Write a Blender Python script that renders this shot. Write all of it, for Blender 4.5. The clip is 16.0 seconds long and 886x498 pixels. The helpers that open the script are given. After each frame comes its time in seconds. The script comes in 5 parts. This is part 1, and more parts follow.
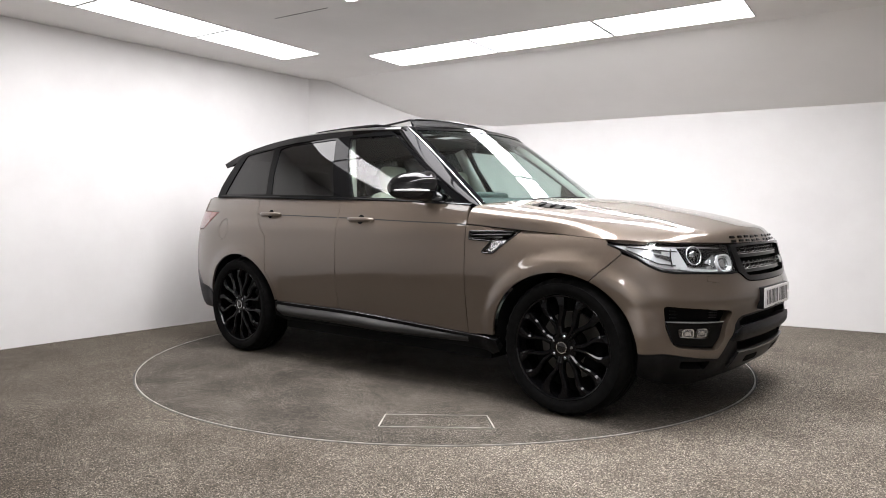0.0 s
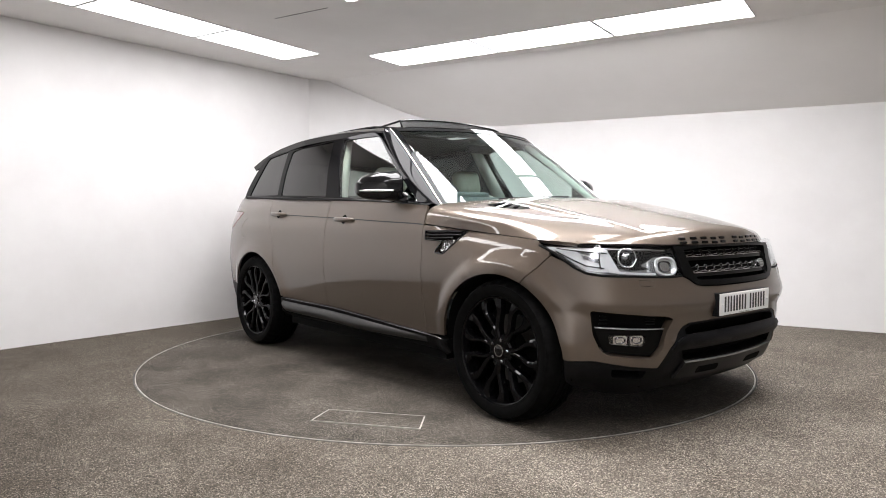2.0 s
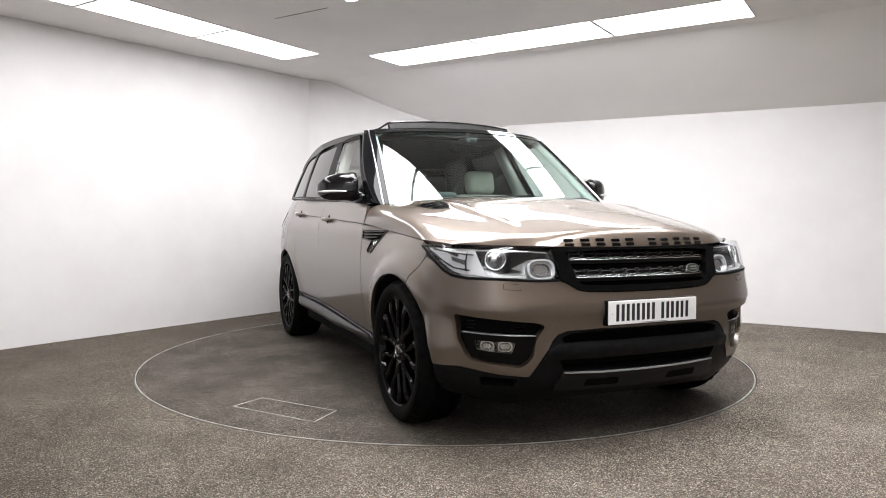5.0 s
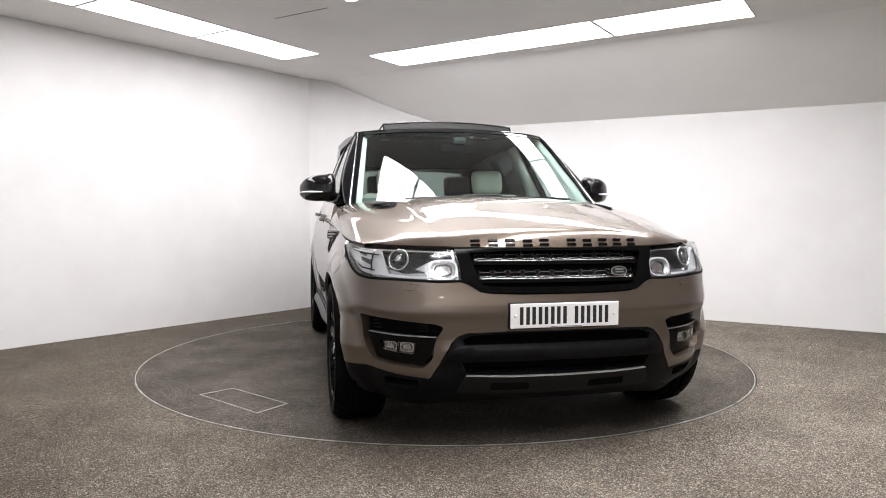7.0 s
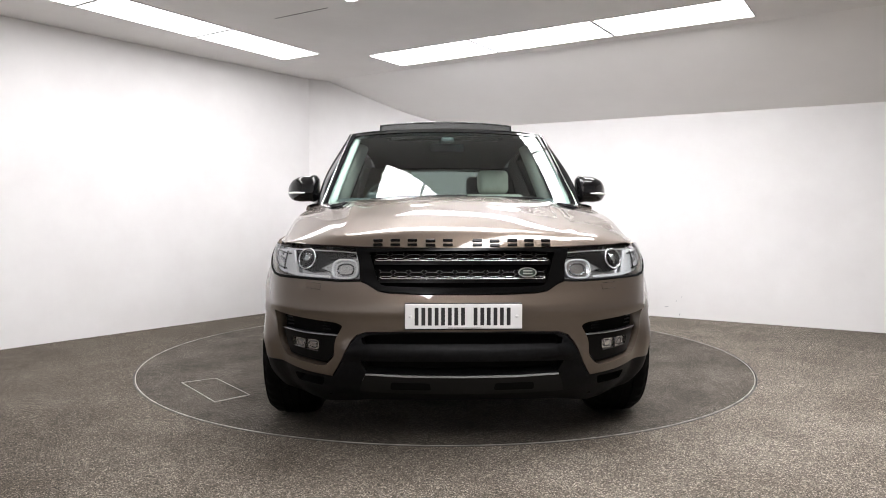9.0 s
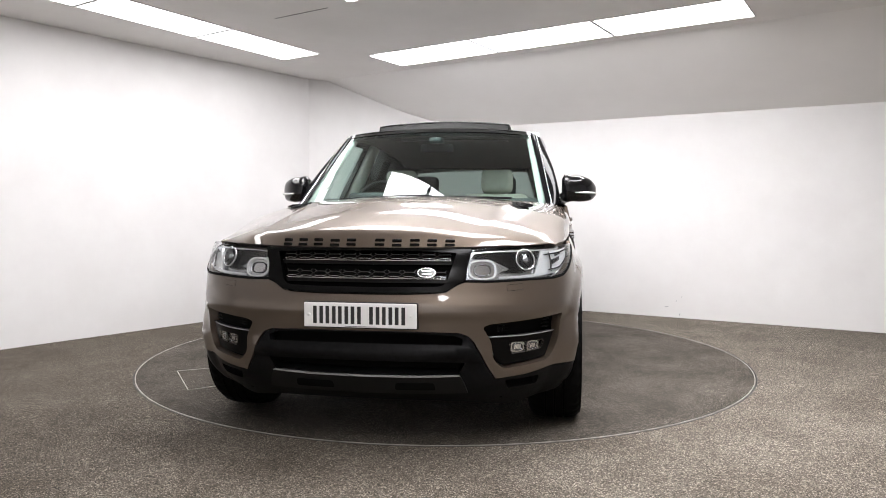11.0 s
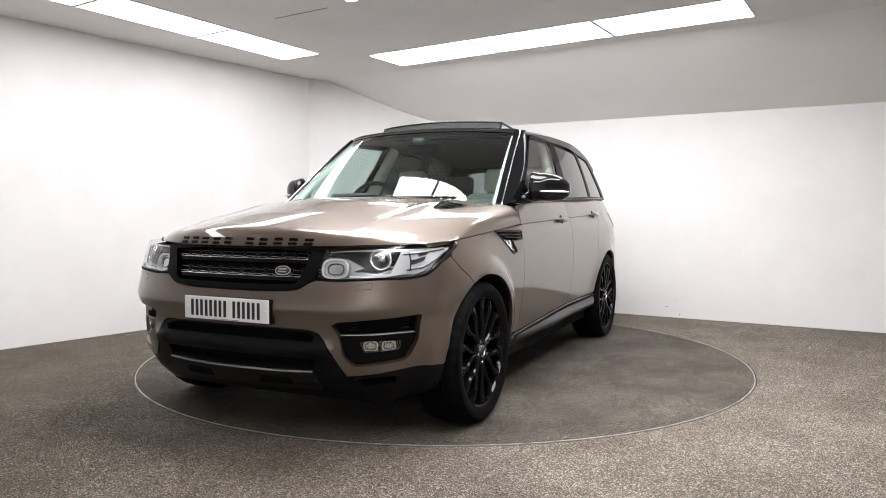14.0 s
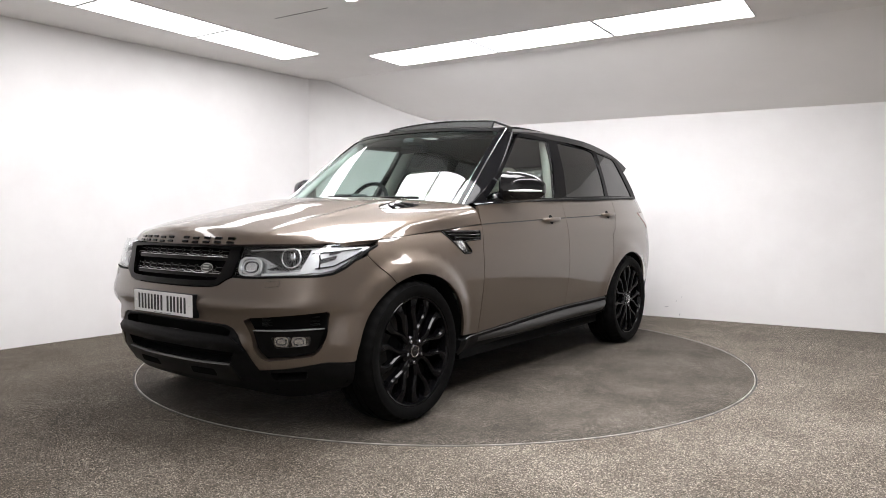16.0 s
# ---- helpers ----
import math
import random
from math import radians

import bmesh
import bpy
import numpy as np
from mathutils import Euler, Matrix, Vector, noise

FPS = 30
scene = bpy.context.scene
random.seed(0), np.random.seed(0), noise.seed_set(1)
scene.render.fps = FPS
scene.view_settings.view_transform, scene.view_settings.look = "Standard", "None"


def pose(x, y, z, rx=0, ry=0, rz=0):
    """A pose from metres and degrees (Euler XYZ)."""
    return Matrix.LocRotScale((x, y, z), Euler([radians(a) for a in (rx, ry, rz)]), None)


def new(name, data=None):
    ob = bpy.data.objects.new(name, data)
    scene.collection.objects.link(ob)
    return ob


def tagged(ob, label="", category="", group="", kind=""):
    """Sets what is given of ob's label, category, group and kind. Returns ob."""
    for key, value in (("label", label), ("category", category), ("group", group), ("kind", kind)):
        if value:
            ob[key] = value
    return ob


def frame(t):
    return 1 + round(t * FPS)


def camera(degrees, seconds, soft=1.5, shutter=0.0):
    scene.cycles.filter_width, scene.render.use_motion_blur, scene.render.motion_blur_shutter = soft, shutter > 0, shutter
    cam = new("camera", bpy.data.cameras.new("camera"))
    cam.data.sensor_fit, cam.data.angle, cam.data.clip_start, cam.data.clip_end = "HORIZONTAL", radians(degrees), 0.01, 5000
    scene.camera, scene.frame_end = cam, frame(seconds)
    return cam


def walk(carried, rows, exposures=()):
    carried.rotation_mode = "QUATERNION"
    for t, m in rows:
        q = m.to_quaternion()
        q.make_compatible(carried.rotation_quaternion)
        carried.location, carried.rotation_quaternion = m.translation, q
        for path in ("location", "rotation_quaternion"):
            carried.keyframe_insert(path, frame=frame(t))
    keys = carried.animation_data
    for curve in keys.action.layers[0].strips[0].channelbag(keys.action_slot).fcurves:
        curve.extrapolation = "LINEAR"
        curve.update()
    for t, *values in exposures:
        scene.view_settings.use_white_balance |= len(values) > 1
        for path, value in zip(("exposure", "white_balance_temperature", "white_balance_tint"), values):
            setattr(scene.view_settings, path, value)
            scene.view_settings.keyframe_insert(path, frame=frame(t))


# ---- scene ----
from mathutils.geometry import delaunay_2d_cdt

# ---------- camera: stands still ----------
cam = camera(64.27, 16.0, soft=0.95)
EYE = (0.0, -5.534, 1.0866)
AIM = pose(*EYE, 90 - 2.702, -0.07, 0.161)
walk(cam, [(0.0, AIM), (16.0, AIM)], exposures=[(0.0, 0.0), (16.0, 0.0)])

TURN_START, TURN_RATE = -38.69, -5.489      # degrees, degrees per second
CAR_OFF = (0.1266, 0.0024)

# ---------- world: the studio is closed, a faint grey outside ----------
world = bpy.data.worlds.new("studio_world")
scene.world = world
world.use_nodes = True
world.node_tree.nodes["Background"].inputs[0].default_value = (0.5, 0.5, 0.5, 1)
world.node_tree.nodes["Background"].inputs[1].default_value = 0.05

PANEL_GLOW = 18.8


# ---------- materials ----------
def mat(name, color, rough=0.5, metal=0.0, coat=0.0, coat_rough=0.03, spec=0.5, sheen=0.0):
    m = bpy.data.materials.new(name)
    m.use_nodes = True
    b = m.node_tree.nodes["Principled BSDF"]
    b.inputs["Base Color"].default_value = (*color, 1)
    b.inputs["Roughness"].default_value = rough
    b.inputs["Metallic"].default_value = metal
    b.inputs["Coat Weight"].default_value = coat
    b.inputs["Coat Roughness"].default_value = coat_rough
    b.inputs["Specular IOR Level"].default_value = spec
    return m


def nod(m, kind, **inputs):
    n = m.node_tree.nodes.new(kind)
    for k, v in inputs.items():
        n.inputs[k.replace("_", " ")].default_value = v
    return n


def lk(m, a, b):
    m.node_tree.links.new(a, b)


def bsdf(m):
    return m.node_tree.nodes["Principled BSDF"]


def vary(m, scale, lo, hi, detail=4.0, mix=None, bump=0.0, bump_scale=None, rough=None):
    """Mottle the base colour between two colours and add fine relief."""
    tc = nod(m, "ShaderNodeTexCoord")
    nz = nod(m, "ShaderNodeTexNoise", Scale=scale, Detail=detail, Roughness=0.6)
    lk(m, tc.outputs["Object"], nz.inputs["Vector"])
    cr = nod(m, "ShaderNodeValToRGB")
    cr.color_ramp.elements[0].position, cr.color_ramp.elements[1].position = 0.32, 0.68
    cr.color_ramp.elements[0].color, cr.color_ramp.elements[1].color = (*lo, 1), (*hi, 1)
    lk(m, nz.outputs["Fac"], cr.inputs["Fac"])
    lk(m, cr.outputs["Color"], bsdf(m).inputs["Base Color"])
    if rough:
        mr = nod(m, "ShaderNodeMapRange", To_Min=rough[0], To_Max=rough[1])
        lk(m, nz.outputs["Fac"], mr.inputs["Value"])
        lk(m, mr.outputs["Result"], bsdf(m).inputs["Roughness"])
    if bump:
        n2 = nod(m, "ShaderNodeTexNoise", Scale=bump_scale or scale * 8, Detail=3.0)
        lk(m, tc.outputs["Object"], n2.inputs["Vector"])
        bp = nod(m, "ShaderNodeBump", Strength=bump, Distance=0.002)
        lk(m, n2.outputs["Fac"], bp.inputs["Height"])
        lk(m, bp.outputs["Normal"], bsdf(m).inputs["Normal"])
    return m


def glass(name, tint, gloss_tint=(1, 1, 1), base=0.075, rough=0.0):
    """A thin pane: tinted see-through with a mirror-like gloss that grows at grazing angles, alike from both sides."""
    m = bpy.data.materials.new(name)
    m.use_nodes = True
    nt = m.node_tree
    nt.nodes.remove(bsdf(m))
    tr = nod(m, "ShaderNodeBsdfTransparent", Color=(*tint, 1))
    gl = nod(m, "ShaderNodeBsdfGlossy", Color=(*gloss_tint, 1), Roughness=rough)
    lw = nod(m, "ShaderNodeLayerWeight", Blend=0.5)
    pw = nod(m, "ShaderNodeMath")
    pw.operation = "POWER"
    pw.inputs[1].default_value = 5.0
    lk(m, lw.outputs["Facing"], pw.inputs[0])
    ma = nod(m, "ShaderNodeMath")
    ma.operation = "MULTIPLY_ADD"
    ma.inputs[1].default_value = 1.0 - base
    ma.inputs[2].default_value = base
    lk(m, pw.outputs[0], ma.inputs[0])
    mx = nod(m, "ShaderNodeMixShader")
    lk(m, ma.outputs[0], mx.inputs[0])
    lk(m, tr.outputs[0], mx.inputs[1])
    lk(m, gl.outputs[0], mx.inputs[2])
    lk(m, mx.outputs[0], nt.nodes["Material Output"].inputs["Surface"])
    return m


def glow(name, color, strength):
    m = bpy.data.materials.new(name)
    m.use_nodes = True
    b = bsdf(m)
    b.inputs["Base Color"].default_value = (0.8, 0.8, 0.8, 1)
    b.inputs["Emission Color"].default_value = (*color, 1)
    b.inputs["Emission Strength"].default_value = strength
    return m


def floor_mat(name, tone, dirt=0.72, darker_side=False):
    """Resin-bound fine gravel: light and dark grains in a grey-brown binder, with broad soiling."""
    m = mat(name, (0.2, 0.18, 0.16), 0.85, spec=0.22)
    tc = nod(m, "ShaderNodeTexCoord")
    vo = nod(m, "ShaderNodeTexVoronoi", Scale=235.0)
    vo.inputs["Randomness"].default_value = 1.0
    lk(m, tc.outputs["Object"], vo.inputs["Vector"])
    grain = nod(m, "ShaderNodeValToRGB")
    e = grain.color_ramp.elements
    e[0].position, e[0].color = 0.0, (0.030 * tone, 0.026 * tone, 0.022 * tone, 1)
    e[1].position, e[1].color = 1.0, (0.72 * tone, 0.675 * tone, 0.61 * tone, 1)
    mid = grain.color_ramp.elements.new(0.45)
    mid.color = (0.160 * tone, 0.142 * tone, 0.122 * tone, 1)
    hi = grain.color_ramp.elements.new(0.8)
    hi.color = (0.255 * tone, 0.229 * tone, 0.201 * tone, 1)
    sep = nod(m, "ShaderNodeSeparateColor")
    lk(m, vo.outputs["Color"], sep.inputs[0])
    lk(m, sep.outputs[0], grain.inputs["Fac"])
    big = nod(m, "ShaderNodeTexNoise", Scale=1.7, Detail=6.0, Roughness=0.7)
    lk(m, tc.outputs["Object"], big.inputs["Vector"])
    soil = nod(m, "ShaderNodeValToRGB")
    s = soil.color_ramp.elements
    s[0].position, s[0].color = 0.37, (dirt, dirt * 0.945, dirt * 0.86, 1)
    s[1].position, s[1].color = 0.63, (1.10, 1.07, 1.01, 1)
    lk(m, big.outputs["Fac"], soil.inputs["Fac"])
    # the colour darkens broadly towards low x, with a wavering edge
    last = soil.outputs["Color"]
    if darker_side:
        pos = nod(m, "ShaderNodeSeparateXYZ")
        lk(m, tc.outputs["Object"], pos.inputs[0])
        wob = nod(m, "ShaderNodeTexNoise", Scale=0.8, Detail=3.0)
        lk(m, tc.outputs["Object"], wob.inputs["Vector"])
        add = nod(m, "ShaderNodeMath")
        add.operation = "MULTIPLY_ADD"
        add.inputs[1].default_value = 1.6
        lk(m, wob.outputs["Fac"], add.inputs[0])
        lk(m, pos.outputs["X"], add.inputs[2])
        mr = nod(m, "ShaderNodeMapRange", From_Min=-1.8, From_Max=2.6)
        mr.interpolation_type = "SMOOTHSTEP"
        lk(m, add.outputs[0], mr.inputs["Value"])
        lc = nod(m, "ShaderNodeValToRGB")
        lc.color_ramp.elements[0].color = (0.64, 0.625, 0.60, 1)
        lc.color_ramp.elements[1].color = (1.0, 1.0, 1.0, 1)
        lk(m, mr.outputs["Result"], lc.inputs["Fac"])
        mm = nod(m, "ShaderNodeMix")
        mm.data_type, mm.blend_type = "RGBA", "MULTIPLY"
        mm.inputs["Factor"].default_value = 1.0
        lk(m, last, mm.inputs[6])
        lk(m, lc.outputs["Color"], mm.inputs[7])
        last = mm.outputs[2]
    mul = nod(m, "ShaderNodeMix")
    mul.data_type, mul.blend_type = "RGBA", "MULTIPLY"
    mul.inputs["Factor"].default_value = 1.0
    lk(m, grain.outputs["Color"], mul.inputs[6])
    lk(m, last, mul.inputs[7])
    lk(m, mul.outputs[2], bsdf(m).inputs["Base Color"])
    bp = nod(m, "ShaderNodeBump", Strength=0.5, Distance=0.003)
    lk(m, vo.outputs["Distance"], bp.inputs["Height"])
    lk(m, bp.outputs["Normal"], bsdf(m).inputs["Normal"])
    return m


M_WALL = vary(mat("white_wall_paint", (0.8, 0.79, 0.77), 0.6), 2.2, (0.735, 0.722, 0.717), (0.78, 0.771, 0.766), bump=0.05, bump_scale=60)
M_REARWALL = vary(mat("rear_wall_paint", (0.75, 0.74, 0.73), 0.7), 2.0, (0.72, 0.71, 0.70), (0.77, 0.76, 0.75), bump=0.05, bump_scale=60)
M_CEIL = vary(mat("ceiling_paint", (0.72, 0.7, 0.68), 0.7), 1.6, (0.81, 0.79, 0.77), (0.855, 0.835, 0.815), bump=0.05, bump_scale=50)
M_SLOPE = vary(mat("soffit_paint", (0.8, 0.79, 0.78), 0.7), 1.6, (0.87, 0.855, 0.84), (0.90, 0.885, 0.87), bump=0.05, bump_scale=50)
M_SCUFF = mat("grey_scuff", (0.42, 0.42, 0.44), 0.7)
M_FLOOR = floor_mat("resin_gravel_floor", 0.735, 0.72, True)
M_TABLE = floor_mat("turntable_gravel", 0.43, 0.50)
M_PANEL = glow("light_panel_diffuser", (1.0, 0.978, 1.0), PANEL_GLOW)
# same panels, set dimmer so the left wall doesn't overexpose
M_PANEL_DIM = glow("dimmed_light_panel_diffuser", (1.0, 0.975, 0.99), PANEL_GLOW * 0.46)
M_PFRAME = mat("white_light_frame", (0.72, 0.72, 0.72), 0.4)
M_STEEL = vary(mat("worn_steel_edge", (0.4, 0.38, 0.35), 0.5, 0.5), 9, (0.26, 0.245, 0.22), (0.52, 0.49, 0.45))
M_SEAL = vary(mat("dusty_rubber_seal", (0.06, 0.055, 0.05), 0.8), 14, (0.045, 0.042, 0.038), (0.09, 0.083, 0.074))
M_GAP_SHADE = mat("dark_gap_and_shade", (0.015, 0.014, 0.013), 0.8)


def paint_mat():
    """Bronze-taupe metallic lacquer: fine flake under a clear coat."""
    m = mat("bronze_taupe_metallic_paint", (0.12, 0.097, 0.078), 0.40, 0.66, 1.0, 0.006)
    bsdf(m).inputs["Coat IOR"].default_value = 1.63
    tc = nod(m, "ShaderNodeTexCoord")
    fl = nod(m, "ShaderNodeTexNoise", Scale=900.0, Detail=2.0)
    lk(m, tc.outputs["Object"], fl.inputs["Vector"])
    cr = nod(m, "ShaderNodeValToRGB")
    cr.color_ramp.elements[0].position, cr.color_ramp.elements[1].position = 0.3, 0.7
    cr.color_ramp.elements[0].color = (0.0945, 0.0725, 0.0550, 1)
    cr.color_ramp.elements[1].color = (0.1315, 0.1015, 0.0775, 1)
    lk(m, fl.outputs["Fac"], cr.inputs["Fac"])
    lk(m, cr.outputs["Color"], bsdf(m).inputs["Base Color"])
    return m


M_PAINT = paint_mat()
M_BLACK = mat("gloss_black", (0.004, 0.004, 0.0045), 0.3, 0.0, 1.0, 0.01, spec=0.0)
M_SATIN = vary(mat("satin_black_plastic", (0.007, 0.007, 0.0075), 0.42, spec=0.10), 40, (0.0042, 0.0042, 0.0046), (0.007, 0.007, 0.0076), bump=0.1, bump_scale=900)
M_NET = vary(mat("deflector_net", (0.06, 0.06, 0.06), 0.8, spec=0.2), 700, (0.012, 0.012, 0.012), (0.05, 0.05, 0.05), detail=1.0)
M_GREY = mat("dark_grey_satin", (0.008, 0.0078, 0.0076), 0.38, 0.1, spec=0.2)
M_BLADE = mat("satin_grey_moulding", (0.020, 0.0195, 0.019), 0.34, 0.1, spec=0.45)
M_DARK = mat("underbody_black", (0.003, 0.003, 0.003), 0.9, spec=0.1)
M_RUBBER = vary(mat("tyre_rubber", (0.004, 0.004, 0.004), 0.65, spec=0.05), 30, (0.0022, 0.0022, 0.0022), (0.005, 0.005, 0.005), bump=0.15, bump_scale=250)
M_PIANO = mat("black_pillar_lacquer", (0.004, 0.004, 0.0045), 0.2, 0.0, 0.3, 0.02, spec=0.0)
M_RIM = mat("gloss_black_alloy", (0.003, 0.003, 0.0034), 0.3, 0.0, 0.36, 0.06, spec=0.0)
M_FROST = mat("frosted_silver", (0.74, 0.75, 0.76), 0.22, 0.35)
M_DARKCHROME = mat("dark_chrome", (0.22, 0.22, 0.23), 0.15, 0.9)
M_GRILLE = mat("semi_gloss_black_grille", (0.003, 0.003, 0.003), 0.14, spec=0.13)
M_BEZEL = mat("smooth_black_bezel", (0.003, 0.003, 0.003), 0.3, spec=0.1)
M_MESH = mat("gloss_black_mesh", (0.006, 0.006, 0.006), 0.18, 0.2, 0.7, 0.03)
M_LAMP = mat("lamp_housing_silver", (0.62, 0.63, 0.64), 0.2, 0.8)
M_SKID = mat("silver_grey_trim", (0.5, 0.5, 0.51), 0.25, 0.5)
M_CHROME = mat("chrome", (0.75, 0.75, 0.76), 0.08, 1.0)
M_SILVER = mat("bright_silver", (0.6, 0.6, 0.6), 0.22, 1.0)
M_WS = glass("windscreen_glass", (0.69, 0.83, 0.80), (0.97, 1.0, 1.0), 0.075)
M_SIDEGLASS = glass("front_side_glass", (0.68, 0.75, 0.715), base=0.07)
M_REARGLASS = glass("rear_screen_glass", (0.30, 0.33, 0.31), base=0.06)
M_TINT = glass("privacy_glass", (0.035, 0.036, 0.036), base=0.045)
M_LENS = glass("clear_lens", (0.93, 0.95, 0.96), base=0.05)
M_REDLENS = mat("red_lamp_lens", (0.24, 0.10, 0.09), 0.12, coat=1.0)
M_BEIGE = vary(mat("ivory_leather", (0.6, 0.57, 0.5), 0.5), 20, (0.56, 0.53, 0.46), (0.64, 0.61, 0.54), bump=0.1, bump_scale=300)
M_TRIM = vary(mat("dark_cabin_trim", (0.03, 0.035, 0.035), 0.6), 30, (0.026, 0.03, 0.03), (0.038, 0.043, 0.043), bump=0.1, bump_scale=400)
M_LINER = mat("dark_grey_headliner", (0.06, 0.06, 0.06), 0.9)
M_PALE = mat("pale_pillar_cloth", (0.60, 0.59, 0.55), 0.9)
M_WHITE = mat("white_plate", (0.78, 0.78, 0.77), 0.35, coat=0.3)
M_INK = mat("black_ink", (0.01, 0.01, 0.01), 0.45)
M_DISC = mat("brake_disc_steel", (0.07, 0.067, 0.064), 0.4, 0.9)


# ---------- mesh helpers ----------
def mesh_of(name, verts, faces, material=None, normals=None, smooth=True):
    me = bpy.data.meshes.new(name)
    me.from_pydata([tuple(map(float, v)) for v in verts], [], [tuple(map(int, f)) for f in faces])
    me.validate()
    if smooth:
        me.polygons.foreach_set("use_smooth", [True] * len(me.polygons))
    if normals is not None and len(normals) == len(me.vertices):
        me.normals_split_custom_set_from_vertices([tuple(map(float, n)) for n in normals])
    if material:
        me.materials.append(material)
    me.update()
    return me


def part(name, bm, material, parent, label="", smooth=None):
    """Links a bmesh, or a mesh, as one mesh object under a thing or part."""
    if isinstance(bm, bmesh.types.BMesh):
        me = bpy.data.meshes.new(name)
        bm.normal_update()
        bm.to_mesh(me)
        bm.free()
        if smooth:
            me.polygons.foreach_set("use_smooth", [True] * len(me.polygons))
            me.set_sharp_from_angle(angle=radians(smooth))
        me.materials.append(material)
    else:
        me = bm
    ob = new(name, me)
    ob.parent = parent
    return tagged(ob, label) if label else ob


def box(bm, x0, x1, y0, y1, z0, z1, bevel=0.0, seg=2, m=None):
    r = bmesh.ops.create_cube(bm, size=1.0, matrix=Matrix.Translation(((x0 + x1) / 2, (y0 + y1) / 2, (z0 + z1) / 2)) @ Matrix.Diagonal((x1 - x0, y1 - y0, z1 - z0, 1)))
    vs = r["verts"]
    if bevel:
        es = list({e for v in vs for e in v.link_edges})
        rr = bmesh.ops.bevel(bm, geom=es, offset=bevel, segments=seg, affect="EDGES", profile=0.5)
        vs = list({v for f in rr["faces"] for v in f.verts} | {v for v in vs if v.is_valid})
    if m is not None:
        bmesh.ops.transform(bm, matrix=m, verts=[v for v in vs if v.is_valid])
    return bm


def prism(bm, pts, z0, z1, m=None):
    """An upright prism over a plan polygon."""
    lo = [bm.verts.new((x, y, z0)) for x, y in pts]
    hi = [bm.verts.new((x, y, z1)) for x, y in pts]
    bm.faces.new(lo[::-1])
    bm.faces.new(hi)
    for i in range(len(pts)):
        j = (i + 1) % len(pts)
        bm.faces.new((lo[i], lo[j], hi[j], hi[i]))
    bmesh.ops.recalc_face_normals(bm, faces=bm.faces)
    if m is not None:
        bmesh.ops.transform(bm, matrix=m, verts=lo + hi)
    return bm


def tube(pts, radius, seg=8, closed=False, squash=None):
    """Verts and faces of a round bar along a line of points; radius may be a list."""
    P = np.array(pts, float)
    n = len(P)
    rad = np.broadcast_to(radius, (n,))
    V, Fc = [], []
    for i in range(n):
        a = P[(i + 1) % n] if closed or i < n - 1 else P[i]
        b = P[i - 1] if closed or i > 0 else P[i]
        d = (a - b) / np.linalg.norm(a - b)
        h = np.array((0, 0, 1.0)) if abs(d[2]) < 0.9 else np.array((1.0, 0, 0))
        u = np.cross(d, h)
        u /= np.linalg.norm(u)
        w = np.cross(u, d)
        for k in range(seg):
            an = 2 * math.pi * k / seg
            V.append(P[i] + rad[i] * (math.cos(an) * u * (squash or 1) + math.sin(an) * w))
    for i in range(n if closed else n - 1):
        for k in range(seg):
            j, l = (i + 1) % n, (k + 1) % seg
            Fc.append((i * seg + k, i * seg + l, j * seg + l, j * seg + k))
    if not closed:
        Fc.append(tuple(range(seg))[::-1])
        Fc.append(tuple((n - 1) * seg + k for k in range(seg)))
    return V, Fc


def lathe(bm, prof, seg, m=None):
    """Turns a profile of (axis, radius) about the y axis."""
    rings = []
    for a, r in prof:
        rings.append([bm.verts.new((r * math.cos(2 * math.pi * k / seg), a, r * math.sin(2 * math.pi * k / seg))) for k in range(seg)])
    fs = []
    for i in range(len(prof) - 1):
        for k in range(seg):
            l = (k + 1) % seg
            fs.append(bm.faces.new((rings[i][k], rings[i][l], rings[i + 1][l], rings[i + 1][k])))
    bmesh.ops.recalc_face_normals(bm, faces=fs)
    if m is not None:
        bmesh.ops.transform(bm, matrix=m, verts=[v for r in rings for v in r])
    return bm


class Spline:
    """Natural cubic spline through points, by chord length or given knots."""

    def __init__(self, knots, vals):
        self.t = np.array(knots, float)
        self.v = np.array(vals, float).reshape(len(knots), -1)
        n = len(self.t)
        h = np.diff(self.t)
        A = np.eye(n)
        r = np.zeros_like(self.v)
        for i in range(1, n - 1):
            A[i, i - 1], A[i, i], A[i, i + 1] = h[i - 1], 2 * (h[i - 1] + h[i]), h[i]
            r[i] = 6 * ((self.v[i + 1] - self.v[i]) / h[i] - (self.v[i] - self.v[i - 1]) / h[i - 1])
        self.m = np.linalg.solve(A, r)

    def __call__(self, x):
        x = np.clip(np.atleast_1d(np.asarray(x, float)), self.t[0], self.t[-1])
        i = np.clip(np.searchsorted(self.t, x, side="right") - 1, 0, len(self.t) - 2)
        h = self.t[i + 1] - self.t[i]
        a, b = ((self.t[i + 1] - x) / h)[:, None], ((x - self.t[i]) / h)[:, None]
        out = a * self.v[i] + b * self.v[i + 1] + ((a ** 3 - a) * self.m[i] + (b ** 3 - b) * self.m[i + 1]) * (h ** 2)[:, None] / 6
        return out[:, 0] if out.shape[1] == 1 else out


def inside(poly, P):
    poly, c = np.array(poly, float), np.zeros(len(P), bool)
    x, y = P[:, 0], P[:, 1]
    for i in range(len(poly)):
        (x1, y1), (x2, y2) = poly[i - 1], poly[i]
        if y1 != y2:
            hit = ((y1 > y) != (y2 > y)) & (x < (x2 - x1) * (y - y1) / (y2 - y1) + x1)
            c ^= hit
    return c


